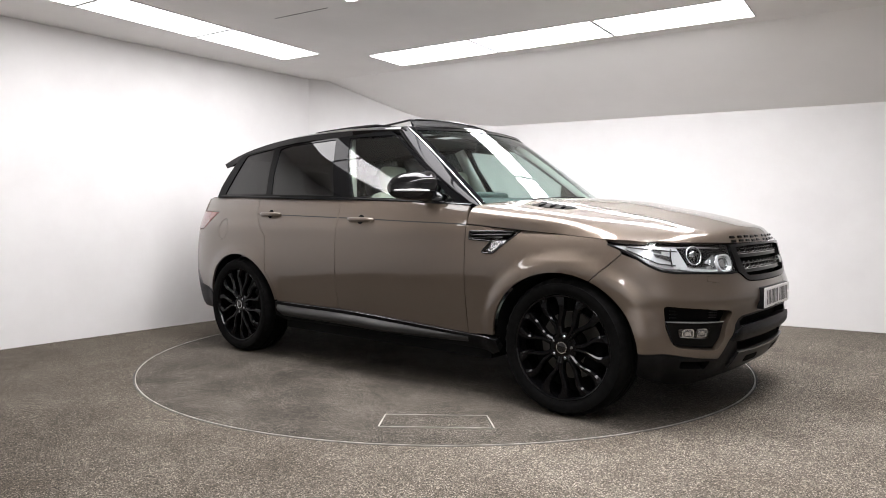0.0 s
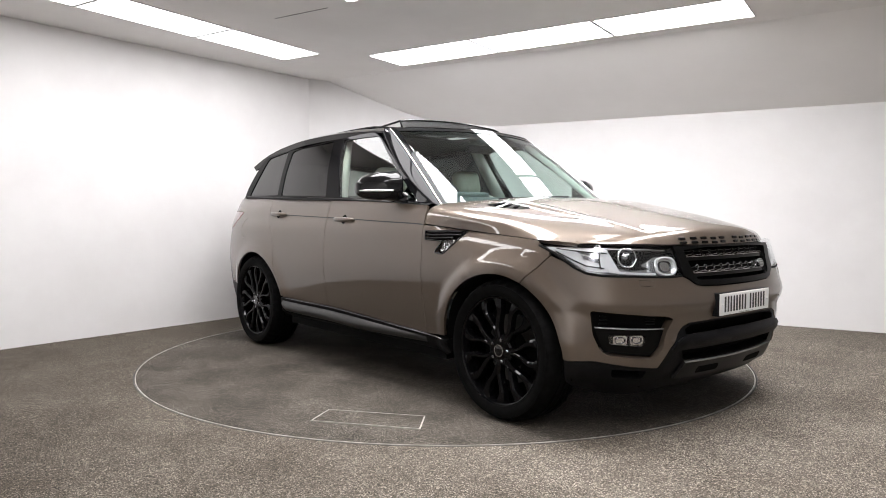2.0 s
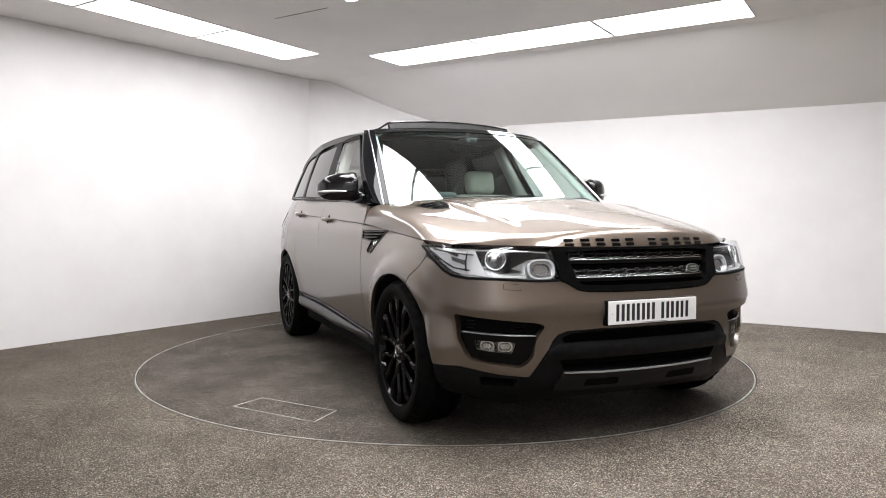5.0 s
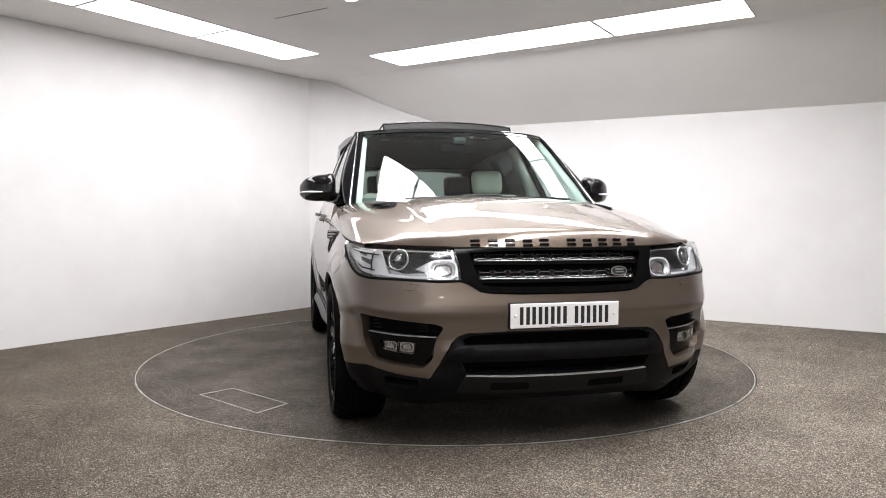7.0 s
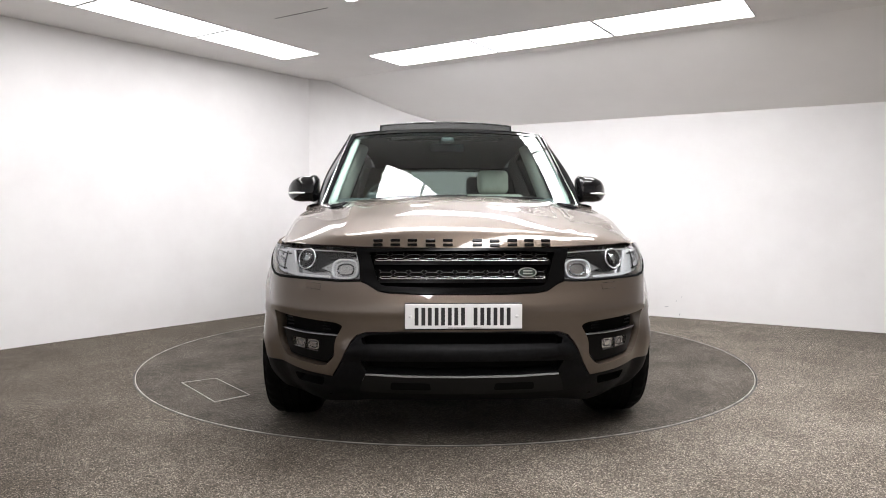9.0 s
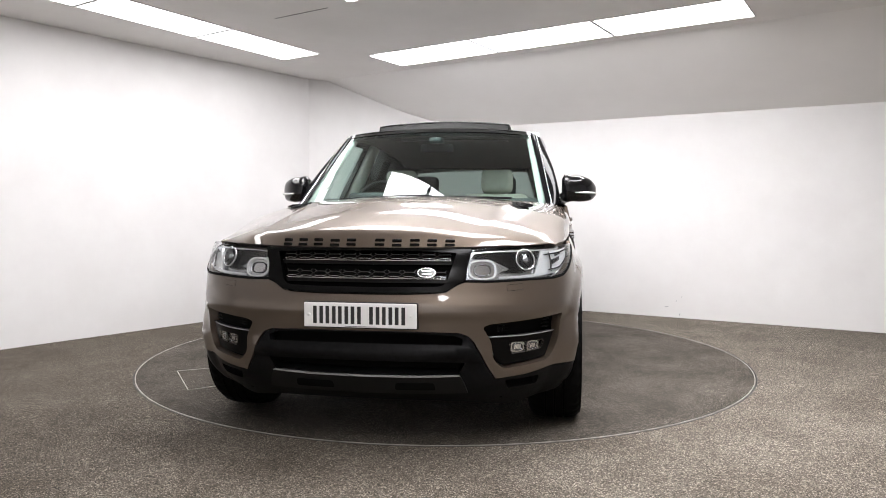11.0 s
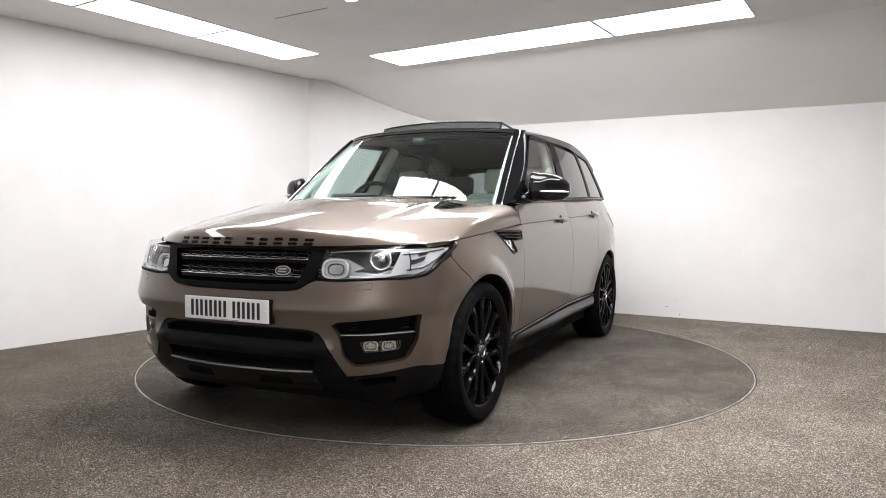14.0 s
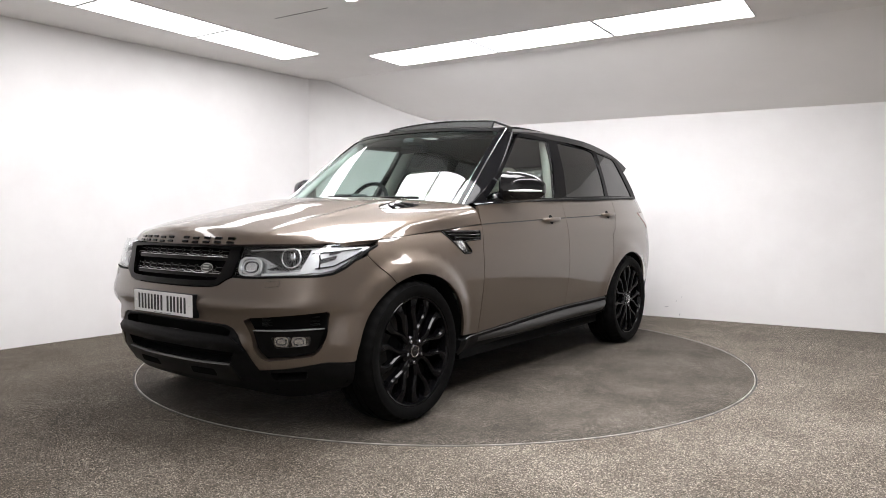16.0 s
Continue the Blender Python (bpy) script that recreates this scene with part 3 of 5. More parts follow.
# nose
HL_LOW = F((0.470, 0.793), (0.565, 0.790), (0.665, 0.794), (0.75, 0.798)) + X((2.04, 0.801), (1.975, 0.811), (1.92, 0.836), (1.865, 0.870), (1.80, 0.905), (1.705, 0.940))
half = [(0.0, 0.731)] + F((0.20, 0.732), (0.335, 0.737), (0.385, 0.745), (0.435, 0.775)) + [(s, z - 0.005) for s, z in HL_LOW[:-2]] + X((1.789, 0.890))  + arch(1.4615, 64.7, 2, 16) \
    + X((1.893, 0.390)) + F((0.895, 0.391), (0.751, 0.362), (0.612, 0.348), (0.568, 0.415), (0.512, 0.518), (0.485, 0.548), (0.44, 0.563), (0.25, 0.568)) + [(0.0, 0.568)]
FOG = rounded(F((0.898, 0.636), (0.892, 0.520), (0.866, 0.420), (0.640, 0.392), (0.594, 0.445), (0.588, 0.520), (0.545, 0.588), (0.58, 0.602)), [0.02, 0.02, 0.05, 0.04, 0.02, 0.03, 0.015, 0.02])
FOG_R = [(-s, z) for s, z in FOG][::-1]
WASH = rounded(F((0.728, 0.782), (0.728, 0.754), (0.655, 0.748), (0.655, 0.776)), 0.006)
part("front_bumper", sheet("front_bumper", mirror_poly(half), skin, M_PAINT, holes=[FOG, FOG_R, WASH, [(-s, z) for s, z in WASH][::-1]], step=0.03, thick=0.05), M_PAINT, car)
WASH_IN = rounded(F((0.7265, 0.7805), (0.7265, 0.7555), (0.6565, 0.7495), (0.6565, 0.7745)), 0.005)
both("washer_cover", WASH_IN, skin, M_PAINT, off=0.0015, thick=0.015, step=0.02)

# black lower bumper
low_half = [(0.0, 0.563)] + F((0.25, 0.563), (0.438, 0.558), (0.482, 0.543), (0.507, 0.515), (0.563, 0.412), (0.608, 0.343), (0.751, 0.357), (0.893, 0.386)) + X((1.893, 0.385)) + arch(1.4615, 1, -16, 6) \
    + X((1.885, 0.25)) + F((0.86, 0.20), (0.70, 0.19), (0.46, 0.22), (0.25, 0.225)) + [(0.0, 0.225)]
IN_UP = mirror_poly([(0.0, 0.557)] + F((0.25, 0.556), (0.42, 0.550), (0.462, 0.532), (0.455, 0.508)) + [(0.0, 0.512)])
IN_LOW = mirror_poly([(0.0, 0.432)] + F((0.40, 0.432), (0.47, 0.425), (0.445, 0.374), (0.25, 0.369)) + [(0.0, 0.367)])
SLOT = rounded(F((0.83, 0.345), (0.83, 0.30), (0.68, 0.29), (0.66, 0.335)), 0.012)
part("lower_bumper", sheet("lower_bumper", mirror_poly(low_half), skin, M_SATIN, holes=[IN_UP, IN_LOW, SLOT, [(-s, z) for s, z in SLOT][::-1]], step=0.03, thick=0.06, off=-0.004), M_SATIN, car, "satin black lower bumper")
part("bumper_bar", sheet("bumper_bar", mirror_poly([(0.0, 0.510)] + F((0.40, 0.508), (0.485, 0.497), (0.52, 0.478), (0.545, 0.44), (0.50, 0.436), (0.40, 0.438)) + [(0.0, 0.440)]), skin, M_SATIN, off=0.012, thick=0.03), M_SATIN, car, "satin black bumper bar")
part("skid_plate", sheet("skid_plate", mirror_poly([(0.0, 0.362)] + F((0.25, 0.364), (0.445, 0.370), (0.468, 0.33), (0.485, 0.285), (0.25, 0.278)) + [(0.0, 0.276)]), skin, M_GREY, off=0.012, thick=0.03), M_GREY, car, "dark grey skid plate")
part("skid_trim", sheet("skid_trim", mirror_poly([(0.0, 0.3635)] + F((0.25, 0.3655), (0.445, 0.3715), (0.447, 0.3675), (0.25, 0.3605)) + [(0.0, 0.3585)]), skin, M_SKID, off=0.014, thick=0.01), M_SKID, car, "thin silver-grey trim")
# flat dark patches paint the shade of the skid plate's recesses
for sd in (1, -1):
    part("tow_recess_shade", sheet("tow_recess_shade", rounded(F((0.15, 0.332), (0.33, 0.335), (0.335, 0.300), (0.145, 0.298)), 0.012), skin, M_DARK, off=0.0135, thick=0.002, side=sd), M_DARK, car, "flat dark patch standing in for a shaded skid plate recess")
# dark hollow behind the openings
part("bumper_backing", sheet("bumper_backing", mirror_poly([(0.0, 0.93)] + F((0.62, 0.93), (0.86, 0.80), (0.87, 0.42), (0.85, 0.24)) + [(0.0, 0.24)]), skin, M_DARK, off=-0.062, rim=False, step=0.06), M_DARK, car)

# ---------- bonnet ----------
HOOD_ROWS = [
    [(1.05, 0, 1.207), (1.04, 0.25, 1.205), (0.99, 0.52, 1.188), (0.88, 0.76, 1.168), (0.812, 0.905, 1.135), (0.806, 0.936, 1.09), (0.805, 0.954, 1.040)],
    [(1.42, 0, 1.188), (1.40, 0.25, 1.184), (1.33, 0.52, 1.157), (1.24, 0.74, 1.132), (1.15, 0.905, 1.100), (1.125, 0.937, 1.058), (1.12, 0.938, 1.012)],
    [(1.72, 0, 1.137), (1.70, 0.25, 1.132), (1.64, 0.52, 1.102), (1.56, 0.72, 1.082), (1.47, 0.886, 1.054), (1.448, 0.916, 1.020), (1.44, 0.930, 0.986)],
    [(1.98, 0, 1.082), (1.965, 0.25, 1.077), (1.91, 0.51, 1.050), (1.83, 0.69, 1.034), (1.73, 0.834, 1.007), (1.70, 0.888, 0.986), (1.69, 0.912, 0.966)],
    [(2.135, 0, 1.036), (2.120, 0.25, 1.032), (2.064, 0.50, 1.011), (1.982, 0.665, 0.998), (1.88, 0.780, 0.986), (1.83, 0.850, 0.972), (1.815, 0.892, 0.960)],
    [(2.183, 0, 1.002), (2.169, 0.25, 1.000), (2.116, 0.49, 0.986), (2.045, 0.64, 0.976), (1.955, 0.757, 0.965), (1.905, 0.825, 0.960), (1.885, 0.866, 0.954)],
    [(2.212, 0, 0.942), (2.198, 0.25, 0.943), (2.144, 0.49, 0.946), (2.068, 0.64, 0.949), (1.972, 0.757, 0.950), (1.912, 0.825, 0.951), (1.890, 0.866, 0.950)],
]
_hv = [0, 0.25, 0.52, 0.74, 0.88, 0.95, 1.0]
_hu = [0, 0.22, 0.48, 0.72, 0.86, 0.94, 1.0]
_rows = [Spline([-v for v in _hv[:0:-1]] + _hv, [(x, -y, z) for x, y, z in r[:0:-1]] + r) for r in HOOD_ROWS]


def hood_fn(Q):
    """Bonnet: u from screen to nose, v across."""
    u, v = Q[:, 0], Q[:, 1]
    R = np.stack([r(v) for r in _rows])          # rows, n, 3
    sp = Spline(_hu, R.reshape(len(_rows), -1))
    # evaluate each point on its own strand
    t = np.clip(u, 0, 1)
    i = np.clip(np.searchsorted(sp.t, t, side="right") - 1, 0, len(sp.t) - 2)
    h = sp.t[i + 1] - sp.t[i]
    a, b = (sp.t[i + 1] - t) / h, (t - sp.t[i]) / h
    V, M = sp.v.reshape(len(_rows), -1, 3), sp.m.reshape(len(_rows), -1, 3)
    n = np.arange(len(u))
    P = a[:, None] * V[i, n] + b[:, None] * V[i + 1, n] + ((a ** 3 - a)[:, None] * M[i, n] + (b ** 3 - b)[:, None] * M[i + 1, n]) * (h ** 2)[:, None] / 6
    # the raised flanks of the bonnet start at a soft crease
    P[:, 2] += 0.012 * np.exp(-((np.abs(v) - 0.58) / 0.035) ** 2) * np.clip(1.05 - u, 0, 1) * np.clip(u * 6, 0, 1)
    return P


part("bonnet", sheet("bonnet", [(0, -1), (1, -1), (1, 1), (0, 1)], hood_fn, M_PAINT, step=0.03, thick=0.02, centre=(1.2, 0, 0)), M_PAINT, car)

# ---------- glasshouse ----------
def green(Q):
    """The side of the glasshouse: x and height to a point."""
    x, z = Q[:, 0], Q[:, 1]
    h = (z - 1.2)
    y = 0.907 - 0.30 * h - 0.17 * h * h - 0.045 * np.clip(-(x + 0.7), 0, 3) ** 1.7 - 0.30 * np.clip(x - 0.32, 0, 3) ** 2 * np.clip(1 - h * 1.2, 0, 1)
    return np.stack([x, y, z], 1)


FRAME = [(0.785, 1.150)] + [(x, float(BELT(x)[0]) - 0.006) for x in np.linspace(0.7, -1.95, 14)] + [(-1.93, 1.33), (-1.86, 1.45), (-1.78, 1.56), (-1.70, 1.612), (-1.4, 1.654), (-1.0, 1.682), (-0.5, 1.694), (-0.15, 1.685), (-0.03, 1.676), (0.07, 1.625)]
W_F = rounded([(-0.24, 1.218), (0.650, 1.180), (0.362, 1.40), (0.048, 1.630), (0.0, 1.641), (-0.42, 1.648), (-0.38, 1.5)], [0.01, 0.02, 0, 0.03, 0.01, 0.01, 0])
W_R = rounded([(-0.42, 1.226), (-0.50, 1.42), (-0.565, 1.647), (-1.10, 1.630), (-1.215, 1.612), (-1.20, 1.42), (-1.155, 1.250)], [0.01, 0, 0.02, 0.02, 0.03, 0.05, 0.01])
W_Q = rounded([(-1.225, 1.252), (-1.262, 1.42), (-1.295, 1.622), (-1.67, 1.586), (-1.75, 1.44), (-1.84, 1.262)], [0.02, 0, 0.02, 0.03, 0, 0.02])
GL = dict(centre=(0, 0, 1.2), step=0.05)
both("window_frame", FRAME, green, M_PIANO, "gloss black window surround", holes=[W_F, W_R, W_Q], thick=0.03, **GL)
both("front_side_window", W_F, green, M_SIDEGLASS, "clear front side window", off=-0.006, rim=False, **GL)
both("rear_side_window", W_R, green, M_TINT, "dark tinted rear side window", off=-0.006, rim=False, **GL)
both("quarter_window", W_Q, green, M_TINT, "dark tinted quarter window", off=-0.006, rim=False, **GL)


def screen(Q):
    """Windscreen: across v, up u."""
    v, u = Q[:, 0], Q[:, 1]
    base = np.stack([1.021 - 0.145 * v * v - 0.075 * v ** 6, 0.815 * v, 1.198 - 0.035 * v * v], 1)
    top = np.stack([0.301 - 0.132 * v * v - 0.058 * v ** 6, 0.690 * v, 1.702 - 0.018 * v * v], 1)
    P = base + (top - base) * u[:, None]
    bow = 0.033 * u * (1 - u) - 0.036 * u * (1 - u) * (0.5 - u)
    return P + np.stack([bow * 0.5, 0 * bow, bow], 1)


SC = dict(centre=(0.3, 0, 1.0), step=0.06)
part("windscreen", sheet("windscreen", [(-0.992, -0.03), (0.992, -0.03), (0.985, 0.965), (-0.985, 0.965)], screen, M_WS, rim=False, **SC), M_WS, car, "green-tinted windscreen")
for sd in (1, -1):
    us = np.linspace(-0.05, 1.0, 22)
    inner = screen(np.stack([0.976 - 0.010 * us, us], 1)) + (0.003, 0.0, 0.004)
    seam = screen(np.stack([np.full(22, 1.012), us], 1)) + (0.004, 0.003, 0.005)
    edge = np.array([(0.785 - 0.715 * u, 1.150 + 0.475 * u + 0.05 * u * u) for u in us])
    outer = green(edge) + (-0.004, 0.004, -0.004)
    mid = (seam + outer) / 2 + (0.002, 0.003, 0.002)
    back = outer + (-0.03, -0.012, -0.01)
    rows_p = Spline([0, 1, 2, 3, 4], np.stack([inner, seam, mid, outer, back]).reshape(5, -1))(np.linspace(0, 4, 13)).reshape(13, 22, 3)
    part("a_pillar", patch("a_pillar", [r * (1, sd, 1) for r in rows_p], M_PIANO), M_PIANO, car, "gloss black windscreen pillar")
    # chrome line put in for the light caught by the pillar's edge
    V, Fc = tube([p * (1, sd, 1) for p in seam + (0.003, 0.001, 0.003)], 0.0042, 8)
    part("pillar_glint", mesh_of("pillar_glint", V, Fc, M_CHROME), M_CHROME, car, "thin chrome line standing in for the pillar edge highlight")
part("screen_header", sheet("screen_header", [(-1.05, 0.955), (1.05, 0.955), (1.05, 1.02), (-1.05, 1.02)], screen, M_BLACK, off=0.004, thick=0.03, **SC), M_BLACK, car)

ROOF_Z = Spline([-2.05, -1.9, -1.5, -1.0, -0.5, 0.0, 0.30, 0.5], [1.578, 1.622, 1.700, 1.744, 1.755, 1.735, 1.706, 1.680])


def roof(Q):
    x, v = Q[:, 0], Q[:, 1]
    y_edge = 0.69 - 0.0 * x + 0.03 * np.clip(-x, 0, 1) - 0.055 * np.clip(-x - 1.0, 0, 2)
    xx = x - (0.132 * v * v + 0.058 * v ** 6) * np.clip((x + 0.4) / 0.70, 0, 1)
    return np.stack([xx, v * y_edge, ROOF_Z(xx) - 0.020 * v ** 2 - 0.022 * v ** 8], 1)


RF = dict(centre=(-0.8, 0, 1.0), step=0.05)
part("roof", sheet("roof", [(0.305, -1.06), (0.305, 1.06), (-2.02, 1.06), (-2.02, -1.06)], roof, M_BLACK, holes=[rounded([(-0.01, -0.68), (-0.01, 0.68), (-0.58, 0.68), (-0.58, -0.68)], 0.06)], thick=0.04, **RF), M_BLACK, car, "gloss black roof with an open sunroof")
part("sunroof_glass", sheet("sunroof_glass", rounded([(-0.42, -0.66), (-0.42, 0.66), (-1.12, 0.66), (-1.12, -0.66)], 0.05), roof, M_BLACK, off=0.030, thick=0.012, **RF), M_BLACK, car, "dark sunroof glass slid back over the roof")
# wind deflector, raised along the front edge of the opening
vv = np.linspace(-0.72, 0.72, 25)
bow = 0.046 + 0.014 * (1 - (vv / 0.72) ** 2)
bot = roof(np.stack([np.full(25, 0.020), vv], 1)) + (0, 0, 0.003)
top = roof(np.stack([np.full(25, -0.005), vv], 1)) + np.stack([0 * vv, 0 * vv, bow], 1)
deflector = part("wind_deflector", patch("wind_deflector", [bot, bot + (-0.006, 0, 0.002), top + (-0.008, 0, 0), top + (0.0, 0, 0.0), bot + (0.003, 0, 0)], M_NET), M_NET, car, "black mesh wind deflector, raised over the open sunroof")
V, Fc = tube(top, 0.0068, 8)
part("top_bar", mesh_of("top_bar", V, Fc, M_BLACK), M_BLACK, deflector, "gloss black top bar")
for sd in (1, -1):
    k = 24 if sd > 0 else 0
    c = roof(np.array([[-0.34, sd * 0.72]]))[0] + (0, 0, 0.004)
    V, Fc = tube([bot[k], top[k], c], 0.0075, 6)
    part("deflector_arm", mesh_of("deflector_arm", V, Fc, M_SATIN), M_SATIN, deflector)

# rear end
part("tailgate", sheet("tailgate", [(s_x(-2.205), 0.62), (s_x(-2.205), 1.235), (2 * S_END - s_x(-2.205), 1.235), (2 * S_END - s_x(-2.205), 0.62)],
     lambda Q: np.where((Q[:, :1] > S_END), skin(np.stack([2 * S_END - Q[:, 0], Q[:, 1]], 1)) * (1, -1, 1), skin(Q)), M_PAINT, step=0.06), M_PAINT, car)
part("rear_bumper", sheet("rear_bumper", [(s_x(-1.91), 0.46), (s_x(-2.12), 0.495), (s_x(-2.205), 0.61), (2 * S_END - s_x(-2.205), 0.61), (2 * S_END - s_x(-2.12), 0.495), (2 * S_END - s_x(-1.91), 0.46), (2 * S_END - s_x(-1.9), 0.30), (s_x(-1.9), 0.30)],
     lambda Q: np.where((Q[:, :1] > S_END), skin(np.stack([2 * S_END - Q[:, 0], Q[:, 1]], 1)) * (1, -1, 1), skin(Q)), M_SATIN, step=0.06), M_SATIN, car, "satin black rear bumper")


def rearscreen(Q):
    v, u = Q[:, 0], Q[:, 1]
    base = np.stack([-2.36 + 0.42 * v * v, 0.80 * v, 1.235 + 0 * v], 1)
    top = np.stack([-1.98 + 0.21 * v * v, 0.695 * v, 1.590 - 0.02 * v * v], 1)
    return base + (top - base) * u[:, None]


part("rear_frame", sheet("rear_frame", [(-1.02, 0), (1.02, 0), (1.02, 1.02), (-1.02, 1.02)], rearscreen, M_BLACK, holes=[[(-0.82, 0.06), (0.82, 0.06), (0.80, 0.92), (-0.80, 0.92)]], centre=(-1, 0, 1.2), step=0.06), M_BLACK, car)
part("rear_window", sheet("rear_window", [(-0.82, 0.06), (0.82, 0.06), (0.80, 0.92), (-0.80, 0.92)], rearscreen, M_REARGLASS, centre=(-1, 0, 1.2), step=0.08, off=-0.005, rim=False), M_REARGLASS, car, "tinted rear window")
bm = bmesh.new()
box(bm, -2.02, -1.86, -0.52, 0.52, 1.552, 1.578, 0.012)
part("roof_spoiler", bm, M_BLACK, car, "gloss black roof spoiler", smooth=40)

# sills, underbody, wheel housings
SILL_SK = xs(SILL, 1.02, -1.02, 12, -0.002) + X((-1.03, 0.33), (-0.85, 0.27), (0.9, 0.25), (1.03, 0.30))
both("sill_cover", SILL_SK, skin, M_SATIN, "satin black sill", off=0.008, thick=0.05)


def on_skin_plain(x, z, out):
    """A point of the flank's skin at a place and height, pushed sideways."""
    return skin(np.array([(s_x(x), z)]))[0] + (0, out, 0)


# thin tube stands in for the gloss highlight along the sill top
for sd in (1, -1):
    V, Fc = tube([np.array((q[0], sd * abs(q[1]) + sd * 0.010, q[2])) for q in skin(np.array(xs(SILL, 0.98, -1.0, 24, -0.001)))], 0.0032, 6)
    part("sill_glint", mesh_of("sill_glint", V, Fc, M_DARKCHROME), M_DARKCHROME, car, "thin dark chrome line standing in for the sill highlight")
xb = np.linspace(0.80, -0.985, 30)
fade = np.clip((0.84 - xb) / 0.75, 0, 1) * np.clip((xb + 1.03) / 0.10, 0.25, 1)
zb = SILL(xb) - 0.006
for sd in (1, -1):
    rows_b = []
    for drop, out in ((0.004, 0.010), (0.016, 0.030), (0.030, 0.044), (0.046, 0.050), (0.064, 0.046), (0.078, 0.034), (0.086, 0.012)):
        rows_b.append(np.array([on_skin_plain(x, z - 0.012 - drop * (0.35 + 0.65 * f), 0.008 + out * f) for x, z, f in zip(xb, zb, fade)]) * (1, sd, 1))
    part("sill_blade", patch("sill_blade", rows_b, M_BLADE), M_BLADE, car, "dark grey rounded sill moulding")
bm = bmesh.new()
box(bm, -2.35, 2.08, -0.62, 0.62, 0.24, 0.40)
box(bm, -0.95, 0.95, -0.90, 0.90, 0.24, 0.40)
box(bm, 0.9, 1.2, -0.6, 0.6, 0.4, 1.0)
box(bm, -2.3, -1.2, -0.66, 0.66, 0.4, 0.95)
box(bm, 1.0, 1.9, -0.6, 0.6, 0.4, 0.9)
part("underbody", bm, M_DARK, car)
for hx in HUBS:
    for sd in (1, -1):
        V, Fc = [], []
        n = 28
        for k in range(n + 1):
            an = radians(-14 + 208 * k / n)
            c, s_ = math.cos(an), math.sin(an)
            y_out = float(skin(np.array([(s_x(hx + ARCH_R * c), max(HUB_Z + ARCH_R * ARCH_SQ * s_, 0.3))]))[0, 1]) - 0.016
            for y, r in ((y_out, ARCH_R + 0.004), (0.86, ARCH_R + 0.012), (0.60, ARCH_R + 0.012), (0.60, 0.0)):
                V.append((hx + r * c, sd * y, HUB_Z + r * ARCH_SQ * s_))
        for k in range(n):
            for j in range(3):
                Fc.append((4 * k + j, 4 * k + j + 1, 4 * k + 5 + j, 4 * k + 4 + j))
        part("wheel_housing", mesh_of("wheel_housing", V, Fc, M_DARK), M_DARK, car)

# ---------- wheels ----------
TYRE_R, RIM_R = 0.377, 0.288


def tyre_mesh():
    """A low-profile tyre: ribbed tread, notched shoulders, rounded sidewalls."""
    w0, w1 = 0.705, 0.968
    prof = [(w0, RIM_R), (w0 - 0.004, RIM_R + 0.04), (w0 + 0.010, TYRE_R - 0.025), (w0 + 0.030, TYRE_R - 0.006), (w0 + 0.06, TYRE_R - 0.002)]
    for c in (0.79, 0.836, 0.882):
        prof += [(c - 0.007, TYRE_R), (c - 0.005, TYRE_R - 0.008), (c + 0.005, TYRE_R - 0.008), (c + 0.007, TYRE_R)]
    prof += [(w1 - 0.06, TYRE_R - 0.002), (w1 - 0.030, TYRE_R - 0.006), (w1 - 0.016, TYRE_R - 0.016), (w1 - 0.006, TYRE_R - 0.028), (w1 + 0.001, RIM_R + 0.06), (w1 + 0.003, RIM_R + 0.045), (w1, RIM_R + 0.016), (w1 - 0.003, RIM_R + 0.012), (w1 - 0.004, RIM_R + 0.004), (w1 - 0.012, RIM_R - 0.002)]
    n = 144
    V, Fc = [], []
    for i, (a, r) in enumerate(prof):
        notch = abs(r - (TYRE_R - 0.006)) < 0.0005 or abs(r - (TYRE_R - 0.016)) < 0.0005
        for k in range(n):
            rr = r - (0.005 if notch and (k // 2) % 2 else 0.0)
            V.append((rr * math.cos(2 * math.pi * k / n), a, rr * math.sin(2 * math.pi * k / n)))
    for i in range(len(prof) - 1):
        for k in range(n):
            l = (k + 1) % n
            Fc.append((i * n + l, i * n + k, (i + 1) * n + k, (i + 1) * n + l))
    me = mesh_of("tyre", V, Fc, M_RUBBER)
    me.set_sharp_from_angle(angle=radians(35))
    return me


def rim_mesh():
    bm = bmesh.new()
    o = 0.958
    lathe(bm, [(o, RIM_R + 0.003), (o + 0.004, RIM_R - 0.002), (o, RIM_R - 0.010), (o - 0.02, RIM_R - 0.018), (o - 0.09, RIM_R - 0.030), (0.72, RIM_R - 0.022), (0.71, RIM_R)], 96)
    me = bpy.data.meshes.new("wheel")
    bm.to_mesh(me)
    bm.free()
    me.polygons.foreach_set("use_smooth", [True] * len(me.polygons))
    me.set_sharp_from_angle(angle=radians(40))
    me.materials.append(M_RIM)
    return me


